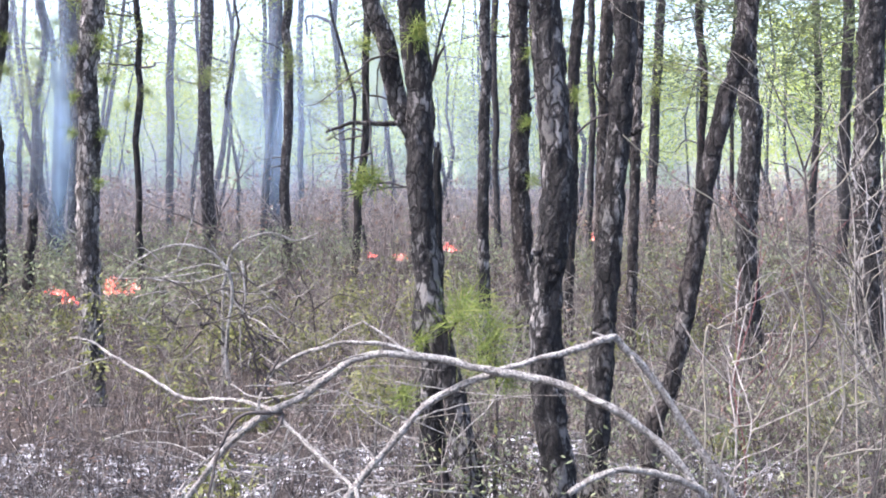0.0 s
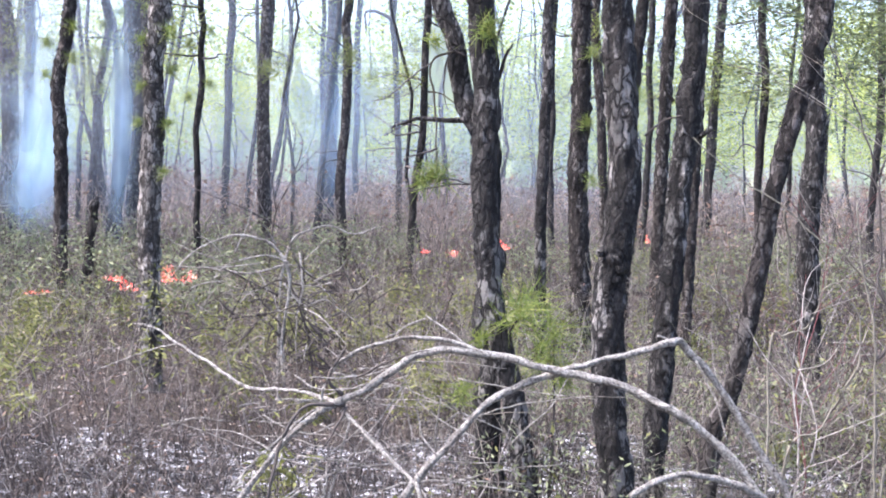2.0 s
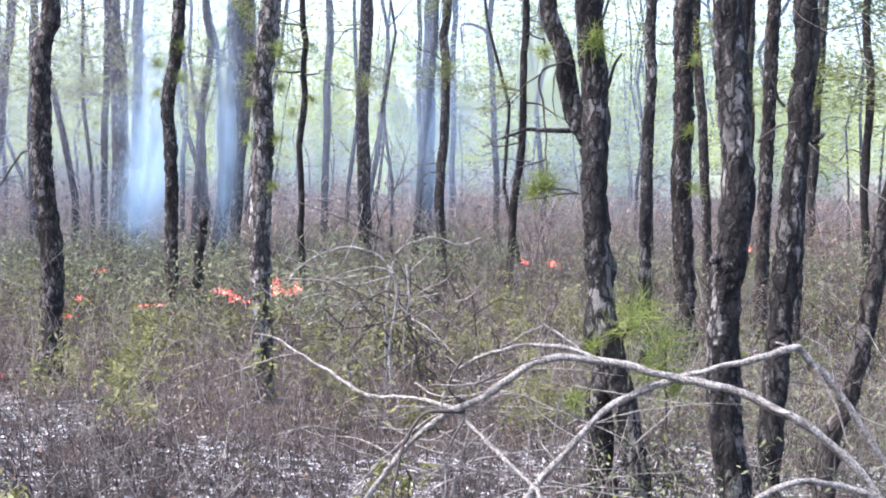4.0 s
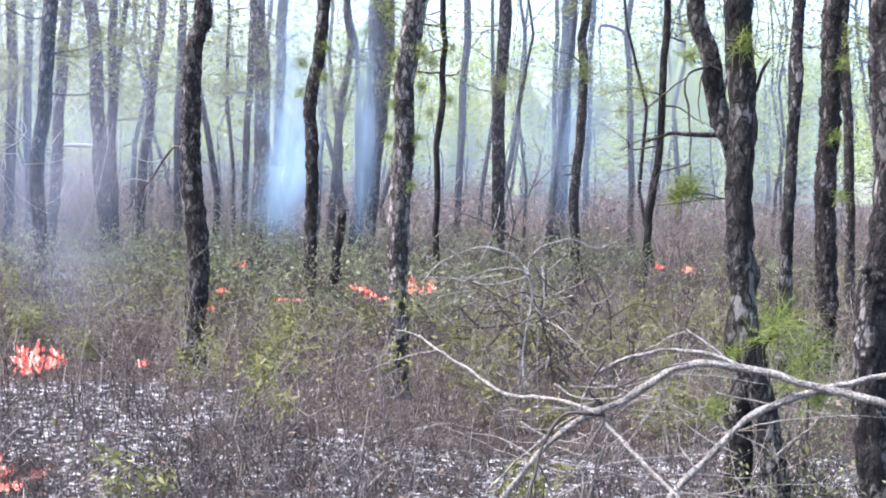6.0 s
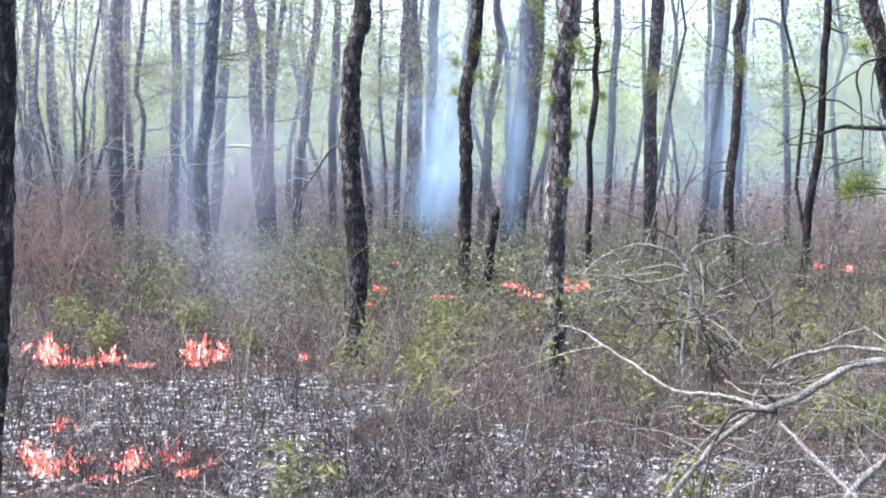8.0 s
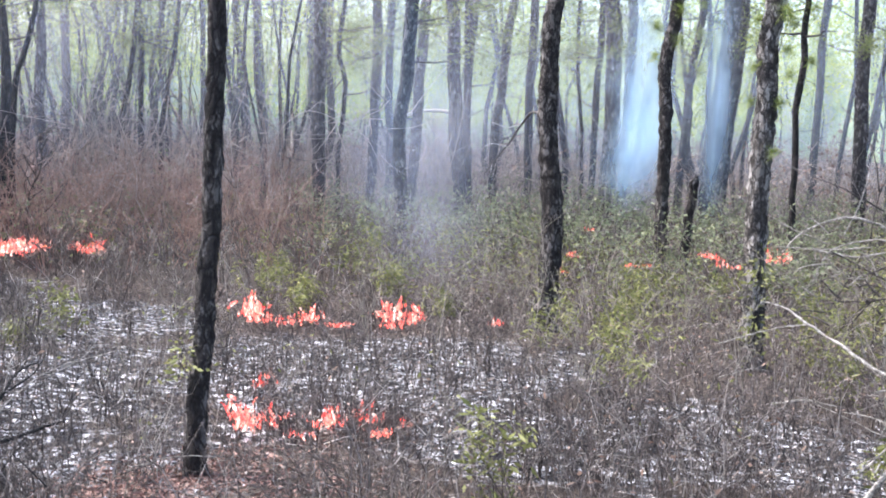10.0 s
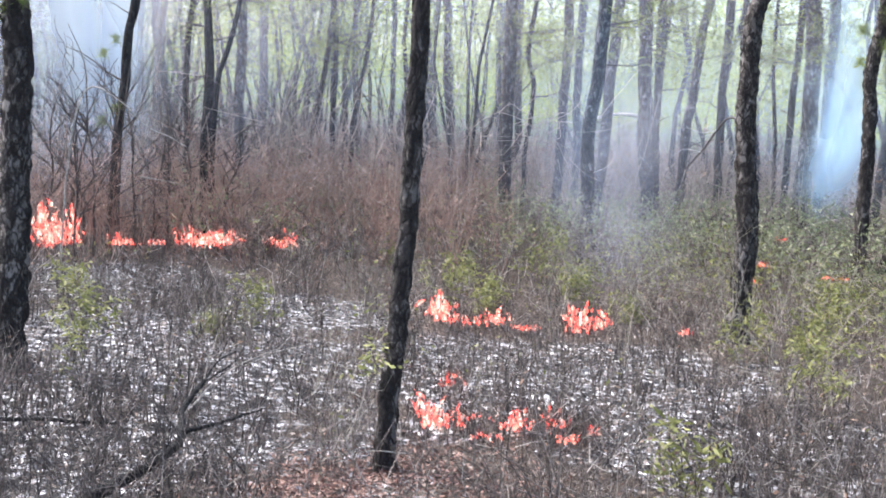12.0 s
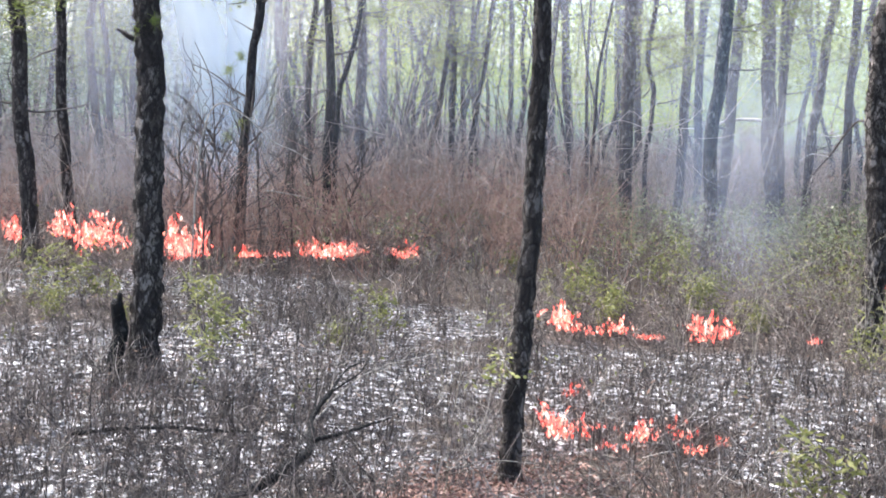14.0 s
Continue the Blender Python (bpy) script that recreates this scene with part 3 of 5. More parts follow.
t45 = tree("smooth", -9.44, 17.99, 27, 0.075, 0.074, [(0.83, 0.021), (1.58, 0.052), (2.51, 0.125), (3.44, 0.234), (4.36, 0.315)])
t46 = tree("thin", -9.15, 21.22, 23, 0.037, 0.037, [(1.1, -0.034), (2.27, -0.094), (3.23, -0.17)])
t47 = tree("smooth", -6.88, 16.64, 22, 0.126, 0.117, [(1.05, 0.036), (2.06, 0.094), (3.3, 0.045), (4.12, -0.034)])
t48 = tree("far", -7.17, 18.14, 21, 0.082, 0.081, [(1.38, 0.019), (3.01, 0.057), (4.35, 0.084)])
t49 = tree("thin", -8.61, 20.37, 22, 0.061, 0.064, [(1.84, 0.023), (3.17, 0.051), (4.19, 0.087)])
t50 = tree("far", -9.16, 18.83, 25, 0.07, 0.072, [(1.05, -0.003), (2.72, -0.01), (3.91, 0.036)])
t51 = tree("smooth", -3.82, 4.02, 40, 0.049, 0.042, [(0.39, 0.007), (0.65, 0.032), (0.91, 0.038), (1.17, 0.058), (1.43, 0.061), (1.68, 0.065), (1.93, 0.071), (2.18, 0.072)])
t52 = tree("smooth", -6.71, 3.96, 57, 0.099, 0.078, [(0.26, -0.022), (0.61, -0.006), (0.95, 0.002), (1.3, 0.001), (1.64, 0.003), (1.98, 0.008), (2.31, -0.017)])
t53 = tree("smooth", -12.7, 6.36, 62, 0.094, 0.081, [(0.43, -0.018), (1.05, -0.063), (1.66, -0.089), (2.57, -0.119), (3.16, -0.15)])
t54 = tree("smooth", -14.24, 7.7, 60, 0.072, 0.066, [(0.32, -0.01), (1.25, -0.055), (2.65, -0.1), (3.35, -0.12)])
t55 = tree("far", -12.3, 8.85, 53, 0.064, 0.056, [(0.6, 0.03), (1.2, 0.07), (2.0, 0.14), (2.6, 0.19), (3.3, 0.25)])
t56 = tree("burnt", -12.41, 10.42, 49, 0.071, 0.063, [(0.66, 0.0), (1.77, 0.002), (2.51, 0.01)], height=5.2)
t57 = tree("burnt", -12.48, 10.62, 48, 0.051, 0.034, [(0.65, -0.001), (1.55, -0.004), (2.15, 0.022), (2.53, 0.163), (3.05, 0.264)], height=4.8)
t58 = tree("smooth", -13.58, 12.05, 47, 0.079, 0.071, [(0.56, -0.001), (1.98, -0.006), (3.45, -0.038)])
t59 = tree("thin", -14.18, 11.57, 50, 0.048, 0.046, [(1.04, 0.001), (1.95, 0.001), (2.95, 0.017)])
t60 = tree("far", -18.44, 17.16, 46, 0.087, 0.087, [(0.75, 0.002), (2.49, 0.008), (4.2, -0.032)])
t61 = tree("thin", -15.7, 15.61, 44, 0.046, 0.046, [(0.98, 0.071), (1.6, 0.167), (2.61, 0.292), (3.93, 0.427)])
t62 = tree("thin", -15.31, 15.93, 43, 0.049, 0.048, [(0.69, -0.005), (1.91, -0.02), (3.72, -0.052)])
t63 = tree("thin", -15.08, 16.16, 42, 0.044, 0.041, [(0.9, 0.022), (1.62, 0.052), (2.43, 0.149), (3.95, 0.365)])
t64 = tree("far", -19.82, 22.87, 40, 0.07, 0.07, [(2.07, -0.017), (4.83, -0.053)])
t65 = tree("far", -18.69, 23.89, 38, 0.084, 0.084, [(2.12, -0.087), (4.87, -0.274)])
t66 = tree("far", -16.5, 23.0, 35, 0.111, 0.11, [(0.82, -0.037), (2.76, -0.183), (4.68, -0.25)])
t67 = tree("far", -19.4, 14.94, 52, 0.067, 0.067, [(0.72, -0.027), (1.83, -0.097), (4.03, -0.072)])
t68 = tree("far", -19.27, 15.19, 51, 0.061, 0.061, [(1.84, 0.027), (4.05, 0.082)])
t69 = tree("far", -21.94, 15.48, 54, 0.085, 0.085, [(1.82, 0.0), (4.21, 0.001)])
t70 = tree("far", -19.88, 11.86, 59, 0.046, 0.051, [(1.12, -0.06), (2.23, -0.16), (3.73, -0.258)])
stem = part("second_stem", limb_mesh("second_stem", [(-0.03, 5.41, -0.05), (-0.04, 5.41, 0.42), (-0.05, 5.40, 0.7), (-0.07, 5.36, 1.0), (-0.06, 5.34, 1.25)], 0.066, 0.048, 20, origin=t17.location), BARK["scarred"], t17)
limb(t17, [(-0.10, 5.43, 1.72), (-0.17, 5.41, 1.84), (-0.22, 5.41, 1.99), (-0.27, 5.41, 2.17), (-0.33, 5.41, 2.39), (-0.5, 5.5, 3.4), (-0.6, 5.5, 5.0)], 0.054, 0.03, "forked_stem", BARK["scarred"])
limb(t17, [(-0.14, 5.40, 1.79), (-0.32, 5.36, 1.80), (-0.41, 5.33, 1.79), (-0.51, 5.30, 1.75)], 0.013, 0.006, "broken_branch", BARK["smooth"], "bare grey broken branch")
limb(t17, [(-0.07, 5.42, 1.95), (-0.02, 5.36, 2.08), (0.01, 5.33, 2.13)], 0.010, 0.004, "broken_branch")
for points, r0 in (
        ([(-0.2, 5.37, 2.07), (-0.27, 5.35, 2.12), (-0.30, 5.35, 2.22)], 0.006),
        ([(-0.25, 5.36, 2.10), (-0.35, 5.33, 2.04), (-0.33, 5.32, 1.9), (-0.32, 5.32, 1.76), (-0.31, 5.31, 1.59), (-0.33, 5.3, 1.54)], 0.006),
        ([(-0.27, 5.36, 2.12), (-0.29, 5.34, 1.95), (-0.27, 5.33, 1.83)], 0.004),
        ([(-0.34, 5.33, 2.05), (-0.44, 5.29, 1.96), (-0.53, 5.26, 1.88), (-0.6, 5.24, 1.86)], 0.004),
        ([(-0.31, 5.31, 1.67), (-0.38, 5.29, 1.64), (-0.44, 5.27, 1.62), (-0.47, 5.26, 1.55)], 0.005),
        ([(-0.38, 5.29, 1.65), (-0.5, 5.25, 1.66), (-0.62, 5.22, 1.64)], 0.003),
        ([(-0.10, 5.36, 1.52), (-0.24, 5.32, 1.51), (-0.36, 5.29, 1.49), (-0.46, 5.26, 1.48)], 0.004),
        ([(-0.24, 5.38, 2.2), (-0.33, 5.3, 2.24), (-0.42, 5.25, 2.2)], 0.004)):
    limb(t17, points, r0, r0 * 0.45, "dead_twig")
for x, y, z, s, k in ((-0.31, 5.31, 1.55, 1, 1.1), (0.06, 5.2, 0.95, 0, 1.0), (-0.11, 5.22, 2.17, 1, 1.0), (-0.34, 5.31, 2.13, 2, 1.0), (-0.37, 5.3, 1.52, 2, 1.2), (-0.17, 5.3, 0.58, 1, 1.0), (-0.10, 5.25, 0.84, 2, 1.0)):
    tuft(t17, x, y, z, s, k)
limb(t17, [(-0.12, 5.35, 1.5), (-0.22, 5.32, 1.53), (-0.31, 5.31, 1.53)], 0.004, 0.003, "twig")
limb(t17, [(-0.02, 5.35, 0.8), (0.04, 5.25, 0.9), (0.06, 5.2, 0.94)], 0.006, 0.004, "twig")
pine_shoot = thing("pine_seedling", 0.24, 5.6, 0.0, "young pine shoot with long yellow-green needles", "seedling")
part("stem", limb_mesh("stem", [(0, 0, -0.03), (0.01, 0, 0.4), (0, 0.02, 0.82)], 0.008, 0.005), DARK, pine_shoot)
for dx, dy, z, s in ((0, 0, 0.82, 0), (-0.03, 0.04, 0.7, 0), (0.04, -0.02, 0.62, 1), (-0.1, 0.1, 0.95, 0)):
    tuft(pine_shoot, 0.24 + dx, 5.6 + dy, z, s)
# knot, scars and stubs
limb(t22, [(0.40, 4.64, 1.26), (0.395, 4.58, 1.245), (0.39, 4.56, 1.235)], 0.046, 0.03, "burl", BARK["scarred"], "swollen burl with a dark hollow")
limb(t22, [(0.37, 4.6, 1.29), (0.35, 4.58, 1.28), (0.34, 4.57, 1.27)], 0.022, 0.012, "burl", BARK["scarred"])
limb(t22, [(0.42, 4.58, 1.18), (0.40, 4.56, 1.16)], 0.024, 0.014, "burl", BARK["scarred"])
limb(t22, [(0.44, 4.6, 1.23), (0.41, 4.56, 1.21)], 0.035, 0.02, "burl", BARK["scarred"])
limb(t22, [(0.50, 4.6, 1.72), (0.57, 4.55, 1.78), (0.63, 4.5, 1.80)], 0.005, 0.002, "dead_twig", DARK)
limb(t26, [(0.76, 5.33, 1.72), (0.82, 5.28, 1.745), (0.86, 5.24, 1.79)], 0.016, 0.009, "broken_branch", BARK["scarred"])
limb(t26, [(0.70, 5.3, 1.9), (0.64, 5.1, 1.95), (0.62, 5.0, 2.05)], 0.007, 0.003, "dead_twig")
for x, y, z, s in ((-2.30, 8.3, 2.2, 2), (-2.32, 8.28, 1.83, 2), (-2.52, 8.28, 1.84, 2), (-2.5, 8.26, 2.08, 2), (-2.33, 8.25, 1.5, 2), (-2.50, 8.26, 2.4, 2), (-2.3, 8.26, 2.45, 1)):
    tuft(t0, x, y, z, s)
for x, y, z in ((-6.74, 3.9, 2.12), (-6.62, 3.93, 2.18)):
    tuft(t52, x, y, z, 2, 0.8)
limb(t52, [(-6.74, 3.92, 2.06), (-6.8, 3.86, 2.09), (-6.84, 3.82, 2.13)], 0.022, 0.009, "broken_branch", BARK["smooth"])
for x, y, z, s in ((0.99, 9.05, 2.14, 1), (0.72, 10.5, 2.0, 1), (0.78, 10.5, 1.5, 1), (0.75, 10.5, 2.6, 1)):
    tuft(t21, x, y, z, s)
limb(t42, [(-9.37, 16.51, 1.78), (-9.50, 16.42, 1.88), (-9.76, 16.34, 1.87), (-10.08, 16.21, 1.79)], 0.034, 0.02, "broken_branch", BONE, "bleached broken branch")
limb(t2, [(-4.2, 8.64, 1.71), (-4.41, 8.80, 1.75), (-4.56, 8.91, 1.68), (-4.73, 9.00, 1.49), (-4.99, 9.07, 1.21)], 0.011, 0.006, "hanging_branch", DARK)
limb(t2, [(-4.6, 8.93, 1.64), (-4.72, 8.9, 1.62), (-4.85, 8.9, 1.66)], 0.004, 0.002, "dead_twig", DEAD)
limb(t2, [(-4.75, 9.0, 1.46), (-4.9, 9.0, 1.48), (-5.0, 8.98, 1.42)], 0.004, 0.002, "dead_twig", DEAD)
limb(t2, [(-4.9, 9.04, 1.3), (-4.92, 9.0, 1.15), (-5.0, 9.0, 1.05)], 0.004, 0.002, "dead_twig", DEAD)
limb(t14, [(-2.36, 26.24, 4.53), (-2.42, 26.26, 4.77), (-2.78, 26.27, 4.91), (-2.96, 26.26, 4.83), (-2.9, 26.2, 4.5)], 0.042, 0.02, "curled_branch")
dead_rng = np.random.default_rng(8)
for z in (0.95, 1.18, 1.3, 1.62, 1.71, 2.02, 2.2, 2.31, 2.62, 2.9):
    a, l = dead_rng.uniform(0, 6.28), dead_rng.uniform(0.2, 0.75)
    d = np.array([math.cos(a), math.sin(a), 0.0]) * l
    sag = dead_rng.uniform(-0.3, 0.35) * l
    p = np.array([-14.27, 7.7, z])
    limb(t54, [tuple(p), tuple(p + d * 0.4 + (0, 0, 0.1 * l)), tuple(p + d * 0.8 + dead_rng.normal(size=3) * 0.04 + (0, 0, sag * 0.5)), tuple(p + d * 1.2 + dead_rng.normal(size=3) * 0.06 + (0, 0, sag))], 0.008, 0.002, "dead_branch")
# short needle shoots on the stretches of trunk that rise into the light
for root, zs in ((t1, (2.45, 2.75)), (t5, (2.4, 3.0)), (t3, (2.6, 3.1, 3.5)), (t46, (2.4, 3.2, 3.8)), (t41, (2.5, 3.0, 3.4)), (t55, (1.5, 2.3))):
    for z in zs:
        for s in (-1, 1):
            tuft(root, root.location.x + 0.12 * s, root.location.y - 0.05, z + 0.08 * s, 1)

# stubs of burnt trunks


def stump(x, y, top, r, lean, label, kind="burnt"):
    root = thing("tree_stump", x, y, 0.0, label, "stump")
    c = [(0, 0, -0.05), (lean * 0.4, 0, top * 0.4), (lean * 0.7, 0.01, top * 0.75), (lean, 0, top)]
    part("trunk", limb_mesh("stump", c, r * 1.25, r, 16), BARK[kind], root)
    if top > 0.4:
        part("splinter", limb_mesh("splinter", [(lean + r * 0.5, 0, top - 0.1), (lean + r * 0.5, 0, top + 0.01), (lean + r * 0.55, 0, top + 0.04)], r * 0.6, r * 0.3, 6), BARK[kind], root)


stump(-4.12, 11.82, 1.17, 0.044, 0.12, "thin broken grey-brown stump leaning among shrubs", "smooth")
stump(-6.72, 3.74, 0.52, 0.04, 0.03, "short charred stump beside a burnt pine trunk")
stump(-0.02, 8.6, 1.75, 0.03, -0.03, "slim broken grey snag behind the forked pine")

# ---- bent and fallen branches ----


def bent_branch(label, lines, mat=None):
    """A branch and the side branches that grow from it, one part each."""
    first = lines[0][0]
    low = min(first, key=lambda p: p[2])
    root = thing("bent_branch", low[0], low[1], 0.0, label, "branch", "fallen branches")
    for k, (points, r0, r1) in enumerate(lines):
        part("stem" if k == 0 else "side_branch", limb_mesh("branch", points, r0 * 0.9, r1 * 0.9, 10 if k == 0 else 7, 0.32, root.location), mat or DEAD, root)
    return root


arch = [
    ([(-1.15, 3.75, 0.0), (-0.83, 3.84, 0.53), (-0.63, 3.85, 0.76), (-0.46, 3.86, 0.86), (-0.26, 3.87, 0.98), (-0.10, 3.87, 0.99), (0.16, 3.87, 0.94), (0.41, 3.86, 0.88), (0.67, 3.85, 0.73), (0.84, 3.84, 0.52), (1.1, 3.8, 0.0)], 0.0105, 0.0172),
    ([(-0.08, 3.87, 0.99), (-0.17, 3.87, 1.02), (-0.30, 3.87, 1.03), (-0.44, 3.87, 1.00), (-0.54, 3.87, 0.95), (-0.59, 3.86, 0.86), (-0.60, 3.86, 0.80)], 0.0092, 0.0045),
    ([(-0.52, 3.86, 0.80), (-0.70, 4.07, 0.81), (-0.89, 4.22, 0.78), (-1.06, 4.38, 0.82), (-1.27, 4.55, 0.89), (-1.38, 4.71, 0.92), (-1.52, 4.87, 0.91)], 0.0085, 0.004),
]
arch += [
    ([(-1.24, 4.54, 0.88), (-1.35, 4.75, 0.84), (-1.56, 5.06, 0.75), (-1.78, 5.15, 0.66)], 0.005, 0.003),
    ([(-0.11, 3.87, 0.99), (-0.17, 3.90, 1.04), (-0.26, 3.93, 1.10)], 0.0075, 0.0035),
    ([(-0.26, 3.93, 1.09), (-0.33, 3.92, 1.06), (-0.40, 3.92, 1.02)], 0.004, 0.0025),
    ([(-1.0, 4.37, 0.81), (-1.01, 4.36, 0.86), (-1.03, 4.35, 0.9)], 0.004, 0.002),
    ([(0.42, 3.86, 0.88), (0.47, 3.82, 0.86), (0.52, 3.8, 0.85)], 0.012, 0.006),
]
bent_branch("weathered grey branch bent in a long arch to the ground", arch)
bent_branch("dark twisted side branches hanging under the arch", [
    ([(-0.52, 3.86, 0.81), (-0.63, 3.82, 0.81), (-0.67, 3.79, 0.78), (-0.71, 3.75, 0.68), (-0.75, 3.7, 0.4), (-0.76, 3.7, 0.0)], 0.007, 0.005),
    ([(-0.52, 3.86, 0.80), (-0.53, 3.80, 0.75), (-0.57, 3.75, 0.69)], 0.006, 0.003),
    ([(-0.53, 3.86, 0.84), (-0.57, 3.84, 0.9), (-0.52, 3.86, 1.0)], 0.007, 0.004),
    ([(-0.48, 3.86, 0.9), (-0.36, 3.8, 0.97), (-0.24, 3.8, 1.0)], 0.004, 0.002),
], DARK)
bent_branch("grey branch broken at a sharp elbow, crossing another", [
    ([(-0.72, 3.68, 0.0), (-0.31, 3.79, 0.54), (-0.17, 3.83, 0.71), (-0.03, 3.87, 0.85), (0.19, 3.905, 0.935), (0.42, 3.95, 0.99), (0.54, 3.98, 1.03), (0.59, 4.01, 1.01), (0.73, 4.03, 0.85), (0.97, 4.04, 0.49), (1.25, 4.05, 0.0)], 0.0115, 0.0138),
    ([(0.63, 4.01, 0.97), (0.68, 3.95, 0.86), (0.72, 3.9, 0.72)], 0.005, 0.003),
    ([(0.55, 3.98, 1.02), (0.52, 3.98, 1.04), (0.49, 3.98, 1.05)], 0.006, 0.004),
])
bent_branch("low grey branch with a sawn pale end", [
    ([(0.38, 3.64, 0.60), (0.48, 3.69, 0.64), (0.57, 3.73, 0.65), (0.67, 3.77, 0.63), (0.77, 3.80, 0.59), (0.88, 3.84, 0.50), (1.15, 3.9, 0.0)], 0.011, 0.013),
])
bent_branch("pale thin fallen branches leaning on the arch", [
    ([(-0.53, 3.86, 0.79), (-0.40, 3.75, 0.70), (-0.28, 3.65, 0.62), (-0.23, 3.54, 0.56), (0.05, 3.3, 0.0)], 0.008, 0.006),
    ([(-0.99, 4.33, 0.39), (-0.83, 4.34, 0.57), (-0.65, 4.35, 0.71), (-0.38, 4.36, 0.79)], 0.005, 0.003),
    ([(-0.9, 4.0, 0.3), (-0.6, 3.9, 0.55), (-0.3, 3.9, 0.62), (0.0, 4.0, 0.6)], 0.004, 0.002),
    ([(-0.6, 4.2, 0.35), (-0.3, 4.1, 0.5), (0.1, 4.2, 0.45)], 0.005, 0.003),
])
gt_rng = np.random.default_rng(4)
tangle = []
for k in range(42):
    p0 = np.array([-0.5 + gt_rng.normal() * 0.3, 3.95 + gt_rng.normal() * 0.15, 0.45 + gt_rng.uniform(0, 0.45)])
    d = np.array([gt_rng.normal() * 0.28, gt_rng.normal() * 0.08, gt_rng.normal() * 0.14])
    tangle.append(([tuple(p0), tuple(p0 + d * 0.6 + gt_rng.normal(size=3) * 0.02), tuple(p0 + d * 1.3)], 0.0035, 0.0015))
bent_branch("tangle of thin grey dead twigs under the arch", [([(-0.75, 3.9, 0.0), (-0.6, 3.92, 0.4), (-0.5, 3.9, 0.75)], 0.006, 0.004)] + tangle)
bows = [
    ([(-1.47, 8.23, 0.0), (-1.49, 8.23, 0.35), (-1.45, 8.26, 0.76), (-1.52, 8.26, 0.97), (-1.64, 8.23, 1.06), (-1.83, 8.18, 1.08), (-2.06, 8.11, 0.98), (-2.2, 8.08, 0.82)], 0.015, 0.006),
    ([(-1.60, 8.73, 0.0), (-1.60, 8.73, 0.58), (-1.58, 8.76, 0.83), (-1.49, 8.79, 1.05), (-1.29, 8.85, 1.13), (-1.08, 8.91, 1.08), (-0.92, 8.96, 1.13)], 0.015, 0.006),
    ([(-2.12, 8.60, 0.82), (-1.80, 8.69, 0.78), (-1.48, 8.78, 0.84), (-1.18, 8.85, 0.55)], 0.009, 0.005),
    ([(-1.46, 8.26, 0.9), (-1.62, 8.2, 0.95), (-1.9, 8.15, 0.85), (-2.0, 8.1, 0.6)], 0.009, 0.004),
    ([(-1.5, 8.3, 0.75), (-1.35, 8.3, 0.6), (-1.2, 8.3, 0.65), (-1.0, 8.35, 0.5)], 0.009, 0.004),
    ([(-1.42, 8.5, 0.95), (-1.38, 8.4, 0.7), (-1.42, 8.4, 0.5), (-1.40, 8.35, 0.1)], 0.010, 0.005),
]
for k in range(26):
    p0 = np.array([-1.55 + gt_rng.normal() * 0.32, 8.4 + gt_rng.normal() * 0.2, 0.35 + gt_rng.uniform(0, 0.65)])
    d = gt_rng.normal(size=3) * (0.22, 0.12, 0.15)
    bows.append(([tuple(p0), tuple(p0 + d * 0.6 + gt_rng.normal(size=3) * 0.03), tuple(p0 + d * 1.2)], 0.006, 0.003))
bent_branch("bent bare saplings arched in a tangle over the brush", bows)
snarl = [([(-1.3, 8.5, 0.0), (-1.36, 8.5, 0.4), (-1.5, 8.45, 0.75), (-1.7, 8.4, 0.7)], 0.010, 0.005)]
for k in range(80):
    p0 = np.array([-1.4 + gt_rng.normal() * 0.28, 8.5 + gt_rng.normal() * 0.2, 0.15 + gt_rng.uniform(0, 0.6)])
    d = gt_rng.normal(size=3) * (0.24, 0.12, 0.2)
    snarl.append(([tuple(p0), tuple(p0 + d * 0.6 + gt_rng.normal(size=3) * 0.05), tuple(p0 + d * 1.2)], 0.007, 0.003))
bent_branch("dark snarl of dead twigs inside the brush", snarl, DARK)
bent_branch("bare dead sapling with upturned twigs", [
    ([(-2.45, 12.7, 0.0), (-2.37, 12.70, 0.98), (-2.21, 12.77, 1.41), (-2.11, 12.83, 1.78), (-2.21, 12.81, 2.05)], 0.011, 0.004),
    ([(-2.35, 12.7, 1.1), (-2.45, 12.71, 1.52), (-2.61, 12.69, 1.76), (-2.79, 12.65, 1.97)], 0.009, 0.004),
    ([(-2.3, 12.7, 0.9), (-2.53, 11.9, 1.13), (-2.87, 11.89, 1.25), (-3.15, 12.16, 1.35), (-3.42, 12.45, 1.58)], 0.008, 0.003),
    ([(-2.2, 12.75, 1.45), (-1.95, 12.7, 1.7), (-1.75, 12.7, 1.85)], 0.007, 0.003),
    ([(-2.4, 12.7, 1.6), (-2.5, 12.6, 1.9), (-2.45, 12.6, 2.1)], 0.006, 0.003),
], DARK)
